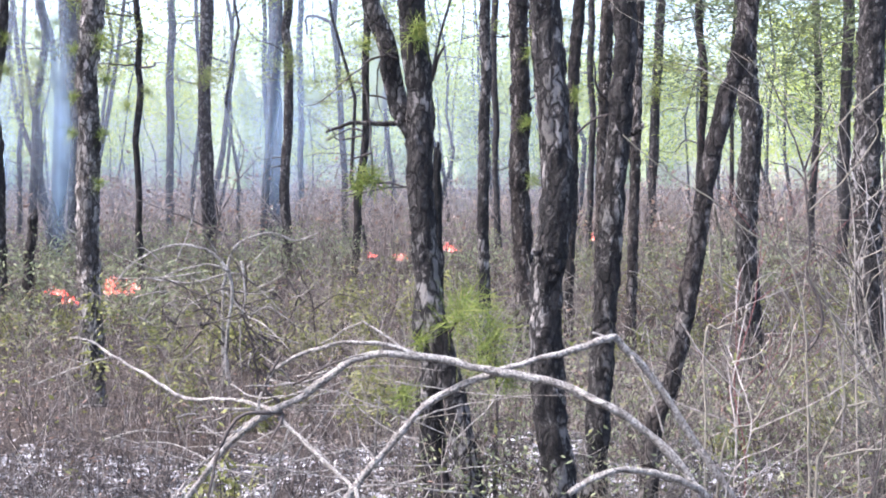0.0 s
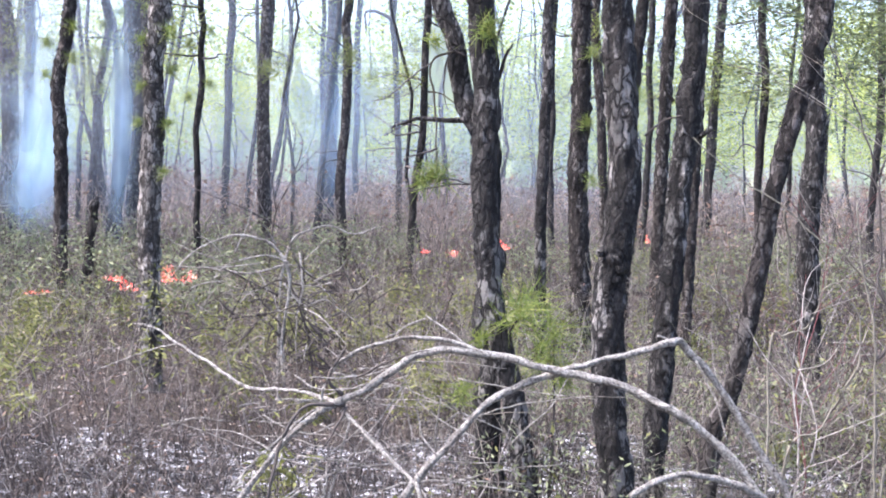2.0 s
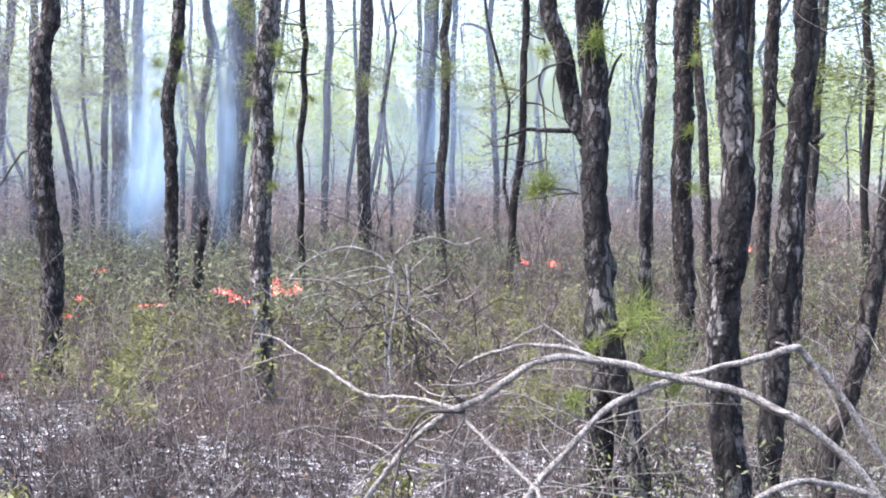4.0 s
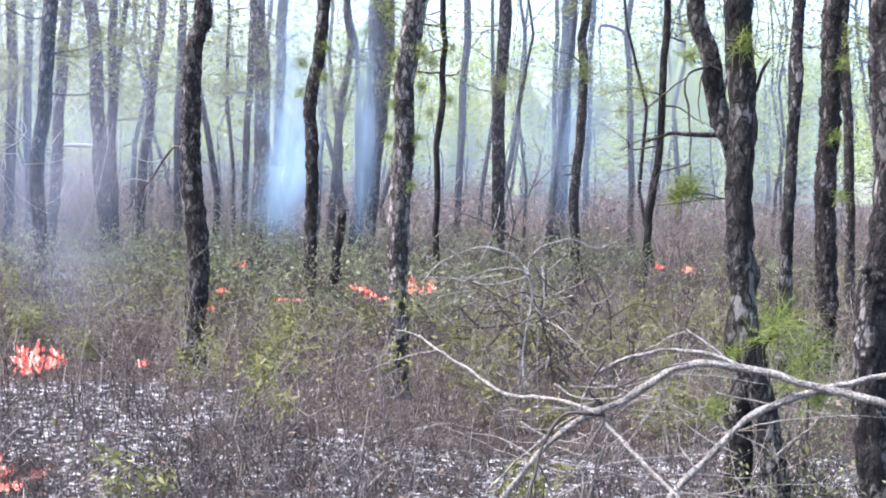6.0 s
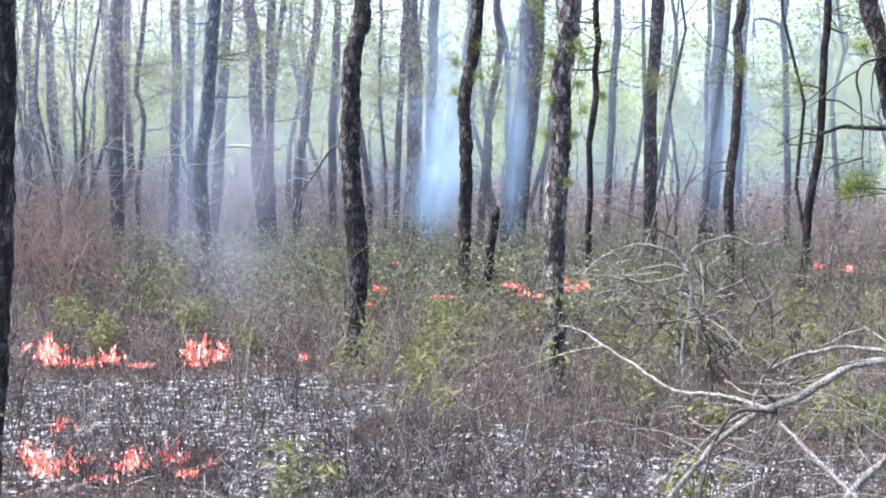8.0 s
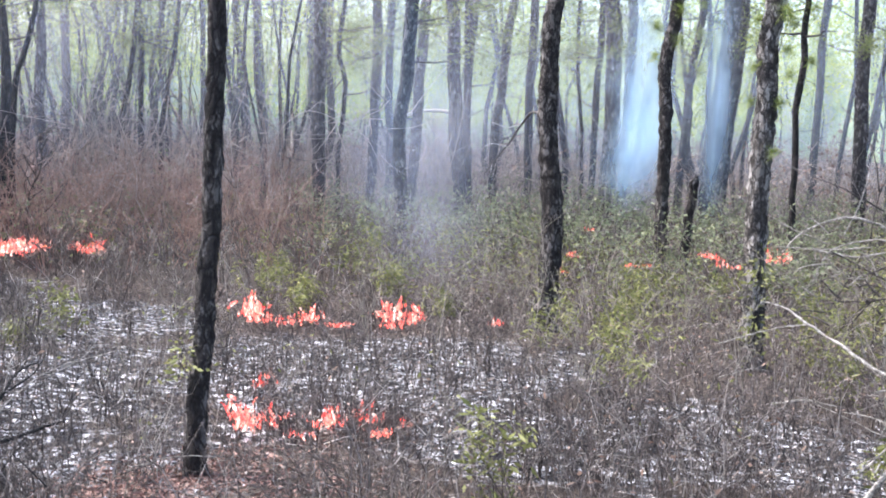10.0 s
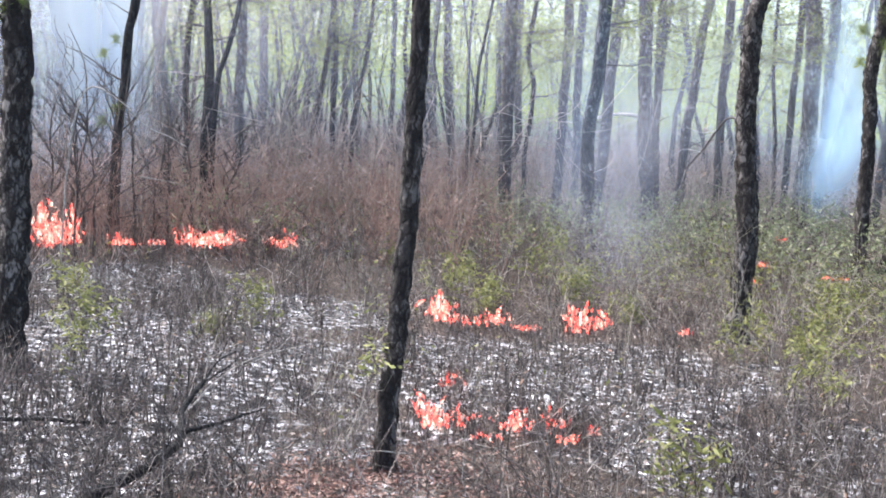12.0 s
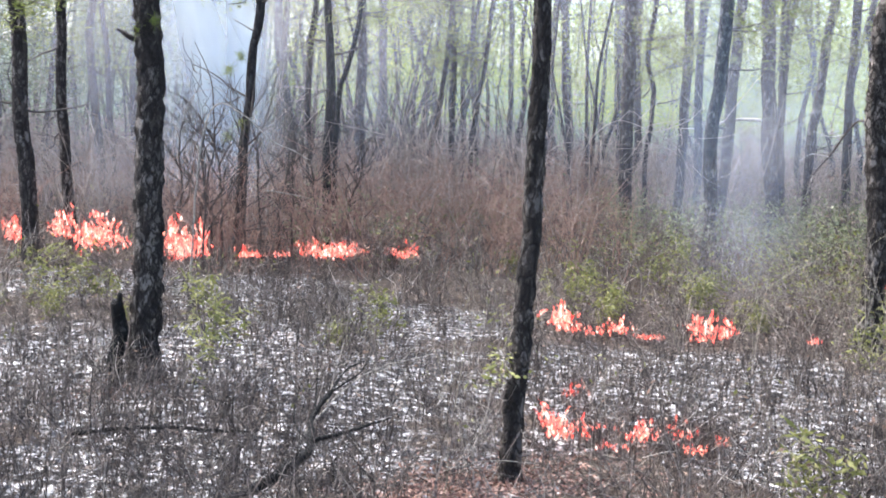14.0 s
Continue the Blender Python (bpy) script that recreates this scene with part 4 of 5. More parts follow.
bent_branch("charred fallen limb lying in the ash", [
    ([(-4.05, 2.5, 0.02), (-4.22, 2.67, 0.05), (-4.28, 2.93, 0.08), (-4.31, 3.18, 0.14), (-4.44, 3.34, 0.18), (-4.56, 3.45, 0.22), (-4.68, 3.68, 0.30)], 0.034, 0.012),
    ([(-4.36, 3.28, 0.18), (-4.32, 3.45, 0.20), (-4.25, 3.66, 0.25)], 0.012, 0.005),
    ([(-4.4, 3.3, 0.17), (-4.5, 3.3, 0.22), (-4.58, 3.36, 0.30)], 0.008, 0.003),
    ([(-4.6, 3.5, 0.24), (-4.68, 3.58, 0.30), (-4.72, 3.62, 0.38)], 0.007, 0.003),
    ([(-4.28, 2.9, 0.08), (-4.2, 3.0, 0.14), (-4.16, 3.06, 0.24)], 0.006, 0.002),
    ([(-4.66, 3.65, 0.30), (-4.78, 3.85, 0.36), (-4.84, 4.05, 0.38)], 0.008, 0.003),
    ([(-4.66, 3.65, 0.30), (-4.62, 3.8, 0.38), (-4.64, 3.9, 0.46)], 0.005, 0.002),
], BARK["burnt"])
bent_branch("thin grey fallen stick in the ash", [
    ([(-4.72, 3.42, 0.0), (-4.96, 3.90, 0.14), (-5.14, 4.39, 0.24), (-5.20, 4.97, 0.26)], 0.006, 0.003),
    ([(-4.96, 3.90, 0.14), (-5.08, 4.05, 0.28), (-5.12, 4.15, 0.42)], 0.004, 0.002),
    ([(-5.1, 4.3, 0.22), (-5.0, 4.5, 0.32), (-4.98, 4.6, 0.45)], 0.004, 0.002),
])
bent_branch("burnt stick lying in the ash", [
    ([(-5.69, 2.85, 0.03), (-5.35, 3.18, 0.07), (-5.04, 3.46, 0.06)], 0.013, 0.008),
], BARK["burnt"])

top_rng = np.random.default_rng(12)
treetop = [
    ([(-8.6, 11.2, 0.0), (-8.78, 11.05, 0.8), (-8.73, 11.14, 1.46), (-8.49, 11.40, 1.75), (-8.16, 11.67, 1.60), (-8.01, 11.80, 1.54)], 0.005, 0.002),
    ([(-8.49, 11.40, 1.75), (-8.40, 11.49, 1.86), (-8.30, 11.57, 1.79), (-8.22, 11.64, 1.72)], 0.0035, 0.002),
    ([(-8.2, 11.64, 1.62), (-7.95, 11.85, 1.72), (-7.80, 12.04, 1.91), (-7.85, 12.03, 2.11)], 0.0035, 0.002),
    ([(-8.26, 11.6, 1.66), (-8.20, 11.62, 1.46), (-8.04, 11.71, 1.02)], 0.005, 0.002),
    ([(-8.22, 11.62, 1.64), (-8.32, 11.51, 1.43), (-8.40, 11.42, 1.27)], 0.005, 0.002),
]
for k in range(30):
    p0 = np.array([-8.3, 11.55, 1.5]) + top_rng.normal(size=3) * (0.55, 0.4, 0.22)
    d = top_rng.normal(size=3) * (0.25, 0.2, 0.22)
    treetop.append(([tuple(p0), tuple(p0 + d * 0.6 + top_rng.normal(size=3) * 0.04), tuple(p0 + d * 1.2)], 0.0045, 0.002))
bent_branch("tangled grey twigs of a fallen treetop", [(p, a * 1.3, b * 1.3) for p, a, b in treetop[:5]] + treetop[5:], THICKET)
bent_branch("pale dead branch hanging in dark saplings", [
    ([(-9.2, 6.0, 0.0), (-9.15, 6.05, 1.2), (-9.05, 6.15, 1.73), (-8.82, 6.34, 1.62), (-8.66, 6.46, 1.45), (-8.50, 6.59, 1.36), (-8.39, 6.68, 1.29)], 0.010, 0.004),
    ([(-8.66, 6.40, 1.01), (-8.51, 6.54, 0.99), (-8.36, 6.66, 0.95)], 0.006, 0.003),
])
for label, a, z, e, r in (
        ("pale stick lying at the foot of a pine", (-3.95, 3.75), 0.06, (-3.68, 4.05), 0.004),
        ("pale stick leaning on the litter", (-4.25, 3.75), 0.03, (-4.08, 4.0), 0.0045),
        ("pale dead branch lying in the ash", (-2.6, 4.9), 0.05, (-2.1, 5.2), 0.007),
        ("short bleached stick in the ash", (-3.0, 5.3), 0.04, (-2.82, 5.5), 0.006),
        ("bleached stick among burnt twigs", (-2.3, 7.1), 0.12, (-2.05, 7.4), 0.006),
        ("grey stick lying in the brush", (-1.9, 6.6), 0.1, (-1.5, 6.7), 0.009),
        ("grey stick lying in the brush", (-6.3, 4.4), 0.1, (-6.5, 4.1), 0.008)):
    mid = ((a[0] + e[0]) / 2 + 0.03, (a[1] + e[1]) / 2 - 0.03, z + 0.05)
    bent_branch(label, [([(*a, z), mid, (*e, z + 0.02)], r, r * 0.6)])

# ---- undergrowth ----


def spot(g, n, low, high, left, right):
    """n places between two distances and two bearings (degrees to the left of the start's view)."""
    r = np.sqrt(g.uniform(low**2, high**2, n))
    a = np.radians(g.uniform(right, left, n))
    return np.stack([-np.sin(a) * r, np.cos(a) * r], 1)


def bushes(g, at, height, stems, twigs, thick, spread=0.45, lean=0.25, fine=True):
    """Bare bushes at the places given: wiry stems with side twigs. Returns (places, quads) and the tips."""
    n = len(at)
    z = np.array([floor_height(x, y) for x, y in at]) - 0.02
    h = height * g.uniform(0.55, 1.25, (n, 1))
    h = np.repeat(h, stems, 1).ravel() * g.uniform(0.55, 1.05, n * stems)
    base = np.repeat(np.column_stack([at, z]), stems, 0) + g.normal(size=(n * stems, 3)) * (0.05, 0.05, 0)
    a = g.uniform(0, 6.28, n * stems)
    out = np.stack([np.cos(a), np.sin(a), 0 * a], 1) * (h * spread * g.uniform(0.1, 1.0, n * stems))[:, None]
    tip = base + out + np.array([0, 0, 1.0]) * h[:, None]
    ctrl = base + out * 0.25 + np.array([0, 0, 0.55]) * h[:, None] + g.normal(size=base.shape) * lean * 0.35 * h[:, None] * (1, 1, 0.2)
    s = np.linspace(0, 1, 4)[None, :, None]
    p = (1 - s) ** 2 * base[:, None] + 2 * s * (1 - s) * ctrl[:, None] + s**2 * tip[:, None]
    p[:, 1:3] += g.normal(size=(len(p), 2, 3)) * 0.045 * h[:, None, None]
    r = thick * g.uniform(0.6, 1.4, (len(p), 1)) * np.array([1.0, 0.8, 0.6, 0.3])
    pieces, tips = [tubes(p, r)], [tip]
    if twigs:
        m = len(p) * twigs
        q, hh = np.repeat(p, twigs, 0), np.repeat(h, twigs)
        f = g.uniform(0.9, 2.85, m)
        i = f.astype(int)
        f = (f - i)[:, None]
        start = q[np.arange(m), i] * (1 - f) + q[np.arange(m), i + 1] * f
        d = g.normal(size=(m, 3)) * (1, 1, 0.7) + (0, 0, 0.5)
        d /= np.linalg.norm(d, axis=1, keepdims=True)
        l = (hh * g.uniform(0.18, 0.5, m))[:, None]
        end = start + d * l + (0, 0, 0.12) * l
        mid = start + d * l * 0.5 + g.normal(size=(m, 3)) * 0.13 * l
        if fine:
            pieces.append(tubes(np.stack([start, mid, end], 1), thick * g.uniform(0.4, 0.8, (m, 1)) * np.array([1.0, 0.75, 0.4])))
        else:
            pieces.append(tubes(np.stack([start, end], 1), thick * g.uniform(0.4, 0.8, (m, 1)) * np.array([1.0, 0.4])))
        tips.append(end)
    return joined(pieces), np.concatenate(tips)


def stuff(name, pieces, mat, label, category):
    return tagged(part(name, grid_mesh(name, *joined(pieces), False), mat), label, category, kind="stuff")


g = np.random.default_rng(11)
in_burn = lambda x, y: max(1 - math.hypot(x - a, y - b) / r for a, b, r in BURNT) > 0.12 + 0.35 * noise.noise(Vector((x * 1.4, y * 1.4, 2)))
FIRES = ((-4.0, 4.7, 0.4), (-3.6, 4.8, 0.4), (-5.8, 7.3, 0.5), (-5.3, 8.0, 0.5), (-10.6, 8.0, 0.9), (-12.6, 7.2, 1.2), (-3.6, 12.0, 1.0), (-4.6, 12.0, 0.9), (-4.4, 8.2, 0.3))
away = lambda x, y: all(math.hypot(x - a * 0.97, y - b * 0.97) > r for a, b, r in FIRES)
clear = lambda at, keep: at[np.array([not (-1.5 < x < 1.5 and y < 4.7) and all(math.hypot(x - a, y - b) > 0.16 for a, b in ((-2.42, 8.32), (0.15, 5.32), (0.47, 4.63), (0.66, 5.32), (-3.82, 4.02), (-6.71, 3.96), (-4.17, 8.61))) and keep(x, y) for x, y in at])]
patchy = lambda x, y, seed, cut: noise.noise(Vector((x * 0.55, y * 0.55, seed))) + 0.5 * noise.noise(Vector((x * 1.6, y * 1.6, seed))) > cut
# brown brush, near, middle and far
near_at = clear(np.concatenate([spot(g, 900, 5.5, 11.5, 70, -26), spot(g, 230, 4.0, 9, 2, -26), spot(g, 50, 4.2, 5.5, 38, -26), spot(g, 130, 4.6, 6.8, 40, 10)]), lambda x, y: patchy(x, y, 3, -0.35) and away(x, y) and not (in_burn(x, y) and math.sin(x * 91 + y * 57) < (0.93 if x < -3.0 else 0.75)))
b1, tips1 = bushes(g, near_at, 0.45, 4, 5, 0.0027, 0.6, 0.4, False)
mid_at = np.array([q for q in spot(g, 1080, 10.0, 20, 70, -26) if away(*q)])
mound_at = np.concatenate([spot(g, 260, 12.5, 22, 58, 36), spot(g, 130, 14.5, 26, 74, 50)])
b9, tips9 = bushes(g, mound_at, 1.15, 5, 5, 0.0055, 0.8, 0.5, False)
thicket_at = np.concatenate([spot(g, 180, 14.5, 28, 76, 38), spot(g, 50, 17, 30, 38, 22)])
b12, _ = bushes(g, thicket_at, 2.1, 6, 5, 0.008, 0.5, 0.5, False)
b2, tips2 = bushes(g, mid_at, 0.66, 5, 4, 0.0042, 0.9, 0.5, False)
far_at = spot(g, 850, 19, 42, 71, -27)
b3, tips3 = bushes(g, far_at, 1.35, 5, 4, 0.009, 0.8, 0.4, False)
back_at = spot(g, 300, 40, 85, 72, -28)
b7, tips7 = bushes(g, back_at, 1.9, 7, 4, 0.025, 1.0, 0.4, False)
stuff("brown_brush", [b1, b2], TWIG, "dense knee-high brown leafless brush over the forest floor", "brush")
stuff("rusty_thicket", [b9], RUST, "waist-high rusty brown leafless thicket", "brush")
stuff("bare_thicket", [b3, b7, b12], THICKET, "tall grey-brown leafless thicket further back", "brush")
# the nearest bare shrubs, one by one
SHRUB = [grid_mesh("bare_shrub", *bushes(np.random.default_rng(300 + k), np.zeros((1, 2)), 0.5, 6, 5, 0.0028, 0.6, 0.4)[0], False) for k in range(24)]
one_at = clear(spot(g, 330, 4.0, 7.6, 66, -24), lambda x, y: away(x, y) and not (in_burn(x, y) and math.sin(x * 91 + y * 57) < (0.95 if x < -3.0 else 0.75)))


def singles(name, meshes, at, mat, label, group):
    """Shrubs that stand singly, each an object on one of a few shared meshes."""
    for k, (x, y) in enumerate(at):
        ob = part(name, meshes[k % len(meshes)], mat)
        ob.location = (x, y, floor_height(x, y))
        ob.rotation_euler[2] = k * 2.4
        ob.scale = [0.7 + 0.6 * ((k * 0.618) % 1)] * 3
        tagged(ob, label, "shrub", group)


def by_distance(at):
    return at[np.argsort(np.hypot(at[:, 0], at[:, 1]))]


singles("bare_shrub", SHRUB, one_at[:290], TWIG, "knee-high leafless shrub of wiry brown twigs", "bare shrubs on the forest floor")
# blackened brush where the fire has been
char_at = clear(np.concatenate([spot(g, 1950, 3.6, 10.5, 70, -20), spot(g, 260, 9.5, 12.8, 64, 50), spot(g, 150, 4.2, 7.2, 72, 50)]), lambda x, y: in_burn(x, y) and patchy(x, y, 3, -0.5))
char_at = by_distance(char_at)
BURNT_SHRUB = [grid_mesh("charred_shrub", *bushes(np.random.default_rng(400 + k), np.zeros((1, 2)), 0.36, 5, 4, 0.0034, 0.4, 0.4)[0], False) for k in range(20)]
singles("charred_shrub", BURNT_SHRUB, char_at[:285], CHAR, "blackened leafless shrub standing in pale ash", "burnt shrubs in the ash")
b4, _ = bushes(g, char_at[285:], 0.36, 4, 3, 0.0036, 0.4, 0.4, False)
stuff("charred_brush", [b4], CHAR, "blackened burnt twigs standing in pale ash", "brush")
# tan, wiry brush
tan_at = np.concatenate([spot(g, 140, 3.6, 9.0, 4, -27), spot(g, 170, 5.0, 13, 70, 0)])
wiry_at = spot(g, 65, 3.7, 8, -4, -27)
tan_at = by_distance(clear(tan_at, lambda x, y: not in_burn(x, y) or math.sin(x * 91) > 0.5))
TAN_SHRUB = [grid_mesh("tan_shrub", *bushes(np.random.default_rng(500 + k), np.zeros((1, 2)), 0.55, 4, 4, 0.0026, 0.7, 0.5)[0], False) for k in range(20)]
singles("tan_shrub", TAN_SHRUB, tan_at[:200], TAN, "wiry shrub of thin tan stalks", "tan shrubs on the forest floor")
b5, tips5 = bushes(g, tan_at[200:], 0.55, 3, 4, 0.0026, 0.7, 0.5)
b8, _ = bushes(g, wiry_at, 0.62, 4, 7, 0.0022, 0.7, 0.6)
b10, _ = bushes(g, np.array([q for q in spot(g, 75, 6.8, 13, 34, -10) if away(*q)]), 0.95, 3, 7, 0.0032, 1.0, 0.7, False)
b11, _ = bushes(g, spot(g, 200, 3.0, 12, 318, 84), 0.5, 4, 3, 0.004, 0.8, 0.5, False)
stuff("tan_brush", [b5, b8, b10, b11], TAN, "wiry tan twigs and dead stalks among the brush", "brush")
# dry and green leaves on the brush
pick = lambda tips, n: tips[g.choice(len(tips), n)] + g.normal(size=(n, 3)) * 0.02
stuff("dry_leaf_scatter", [leaves(pick(tips1, 2600), 0.035, 0.013, 0.0, 2), leaves(pick(tips2, 7000), 0.045, 0.014, 0.0, 3), leaves(pick(tips9, 3000), 0.045, 0.014, 0.0, 9), leaves(pick(tips3, 14000), 0.09, 0.045, 0.0, 4), leaves(pick(tips7, 9000), 0.2, 0.1, 0.0, 5)], DRY, "dry brown leaves clinging to the brush", "leaves")
green = tips2[[patchy(x, y, 8, 0.12) and math.atan2(-x, y) < 0.5 + 1.2 * g.uniform() ** 4 for x, y, _ in tips2]]
stuff("green_leaf_scatter", [leaves(pick(green, 9500), 0.055, 0.015, 0.1, 5), leaves(pick(tips1[[patchy(x, y, 5, 0.05) for x, y, _ in tips1]], 1500), 0.045, 0.017, 0.3, 6)], LEAF, "small yellow-green leaves through the brush", "leaves")
low = spot(g, 420, 4.4, 9.5, 1, -27)
low = np.repeat(low, 26, 0) + g.normal(size=(len(low) * 26, 2)) * 0.08
stuff("dull_leaf_scatter", [leaves(np.column_stack([low, g.uniform(0.05, 0.5, len(low))]), 0.034, 0.010, 0.3, 31)], SAGE, "dull grey-green leaves low in the brush", "leaves")
olive = np.array([q for q in spot(g, 170, 7.0, 14, 31, 8) if away(*q) and not in_burn(*q) and patchy(*q, 8, -0.1)])
olive = np.repeat(olive, 22, 0) + g.normal(size=(len(olive) * 22, 2)) * 0.10
stuff("olive_leaf_scatter", [leaves(np.column_stack([olive, g.uniform(0.12, 0.62, len(olive))]), 0.062, 0.014, 0.1, 32)], LEAF, "olive leaves of low evergreen growth in the brush", "leaves")
# leaves, bark and ash flakes lying on the ground
down = spot(g, 24000, 3.6, 12, 71, -27)
flakes = np.concatenate([g.normal(size=(int(420 * r * r), 2)) * r * 0.5 + (x, y) for x, y, r in BURNT])
flakes = np.concatenate([flakes, spot(g, 4500, 0.3, 5.0, 360, 0)])
down = np.concatenate([down, flakes])
lying = np.column_stack([down, [floor_height(x, y) + 0.012 for x, y in down]])
stuff("leaf_litter", [leaves(lying[:24000], 0.034, 0.016, -0.25, 12), leaves(lying[24000:], 0.028, 0.014, -0.3, 13)], LITTER, "fallen leaves, bark flakes and char on the ground", "litter")
ashy = np.concatenate([g.normal(size=(int(1000 * r * r), 2)) * r * 0.5 + (x, y) for x, y, r in BURNT])
ashy = ashy[[noise.noise(Vector((x * 2.2, y * 2.2, 4))) + 0.6 * noise.noise(Vector((x * 7, y * 7, 1))) > -0.05 for x, y in ashy]]
stuff("ash_flakes", [leaves(np.column_stack([ashy, [floor_height(x, y) for x, y in ashy] + g.uniform(0.0, 0.07, len(ashy))]), 0.026, 0.015, 0.15, 41)], ASH, "white ash on burnt leaves and twigs", "ash")
straw = np.concatenate([g.normal(size=(3400, 2)) * (0.22, 0.42) + (-3.85, 3.6), g.normal(size=(900, 2)) * 0.35 + (-3.4, 4.1), g.normal(size=(350, 2)) * (0.15, 0.15) + (-6.6, 3.7)])
stuff("needle_litter", [leaves(np.column_stack([straw, [floor_height(x, y) + 0.015 for x, y in straw]]), 0.04, 0.009, -0.28, 21)], STRAW, "reddish-brown needles and leaves lying round pine trunks", "litter")
# a belt of dull green bushes further back
belt = np.concatenate([spot(g, 210, 13.5, 21, 38, 4), spot(g, 110, 13, 20, 2, -26), spot(g, 25, 13, 18, 52, 38), spot(g, 45, 10.5, 15, 27, 12)])
b6, tips6 = bushes(g, belt, 0.75, 5, 3, 0.004, 0.6, 0.25, False)
stuff("evergreen_brush", [b6], TWIG, "stems of waist-high evergreen bushes", "brush")
stuff("evergreen_leaf_mass", [leaves(np.repeat(tips6, 5, 0) + g.normal(size=(len(tips6) * 5, 3)) * 0.05, 0.065, 0.018, 0.1, 7)], SAGE, "dull green leaves of waist-high bushes", "leaves")


def leafy_shrub(x, y, h, seed):
    """A small evergreen shrub with clusters of drooping leaves."""
    gg = np.random.default_rng(seed)
    root = thing("leafy_shrub", x, y, floor_height(x, y), "low evergreen shrub with drooping yellow-green leaves", "shrub", "leafy shrubs")
    wood, tips = bushes(gg, np.zeros((1, 2)), h, 6, 2, 0.003, 0.5)
    stem = part("stem", grid_mesh("stem", *wood), TWIG, root)
    part("foliage", grid_mesh("foliage", *leaves(np.repeat(tips, 14, 0) + gg.normal(size=(len(tips) * 14, 3)) * (0.024, 0.024, 0.045), 0.066, 0.016, -0.9, seed), False), LEAF, stem)
    return root


SHRUBS = [(-10.0, 5.0), (-9.8, 5.25), (-10.3, 4.75), (-9.6, 5.4), (-4.2, 11.2), (-3.95, 11.0), (-4.5, 10.9), (-3.8, 9.7), (-3.6, 8.8), (-3.3, 10.4), (-1.0, 10.4), (-1.9, 9.9), (-9.2, 4.7), (-8.8, 5.2), (-7.8, 5.2), (-6.9, 6.1), (-6.8, 5.6), (-6.2, 4.1), (-3.8, 7.9), (-2.5, 4.4), (-1.6, 9.6), (-1.1, 10.0), (-0.5, 7.7), (-3.3, 11.5), (-1.0, 5.3), (3.2, 10.3), (3.1, 11.9), (1.6, 6.5), (2.2, 7.2)]
for k, (x, y) in enumerate(SHRUBS + [tuple(q) for q in spot(np.random.default_rng(5), 80, 7.0, 14.0, 42, -22) if away(*q) and not in_burn(*q)]):
    leafy_shrub(x, y, 0.38 + 0.12 * math.sin(k * 2.3), 100 + k)
shoot = part("leafy_shoot", grid_mesh("leafy_shoot", *leaves(np.random.default_rng(3).normal(size=(80, 3)) * (0.035, 0.035, 0.06), 0.042, 0.016, -0.5, 3), False), LEAF, t51, "tuft of hanging olive leaves")
shoot.location = (-0.02, -0.06, 0.58)
tagged(shoot, "tuft of hanging olive leaves", kind="stuff")
for k, (x, y, z) in enumerate(((0.03, -0.11, 0.35), (0.05, -0.11, 0.75))):
    s = part("leafy_shoot", shoot.data, LEAF, t0, "tuft of hanging olive leaves")
    s.location = (x, y, z)
    s.scale = (1.2, 1.2, 1.5)
    tagged(s, "tuft of hanging olive leaves", kind="stuff")


def sapling(x, y, h, seed, mat, label, lean=0.0, thick=1.0):
    """A bare young tree: a wavering stem with forking, drooping twigs, each main branch a part."""
    gg = np.random.default_rng(seed)
    root = thing("bare_sapling", x, y, 0.0, label, "sapling", "bare saplings")
    c = [(lean * f * h + gg.normal() * 0.06 * f, gg.normal() * 0.06 * f, f * h) for f in (0, 0.25, 0.5, 0.75, 1.0)]
    part("stem", limb_mesh("stem", c, 0.006 * thick, 0.002 * thick, 6), mat, root)
    for f in np.linspace(0.25, 0.95, 8):
        p = np.array(c[min(int(f * 4), 3)]) * (1 - (f * 4) % 1) + np.array(c[min(int(f * 4) + 1, 4)]) * ((f * 4) % 1)
        a, l = gg.uniform(0, 6.28), h * gg.uniform(0.15, 0.38)
        d = np.array([math.cos(a), math.sin(a) * 0.7, gg.uniform(0.5, 1.5)])
        q = [p, p + d * l * 0.5 + gg.normal(size=3) * 0.05, p + d * l + gg.normal(size=3) * 0.08]
        pieces = [tubes(spline(q, 4)[None], np.linspace(0.003, 0.0013, 9)[None] * thick, 5)]
        for s in (0.3, 0.5, 0.7, 0.9):
            e = p + d * l * s
            d2 = d + gg.normal(size=3) * 0.45 + (0, 0, 0.25)
            w = spline([e, e + d2 * l * 0.15 + gg.normal(size=3) * 0.015, e + d2 * l * 0.3 + gg.normal(size=3) * 0.025, e + d2 * l * 0.42 + gg.normal(size=3) * 0.03], 2)
            pieces.append(tubes(w[None], np.linspace(0.0018, 0.0007, len(w))[None] * thick, 4))
        part("branch", grid_mesh("branch", *joined(pieces)), mat, root)
    return root


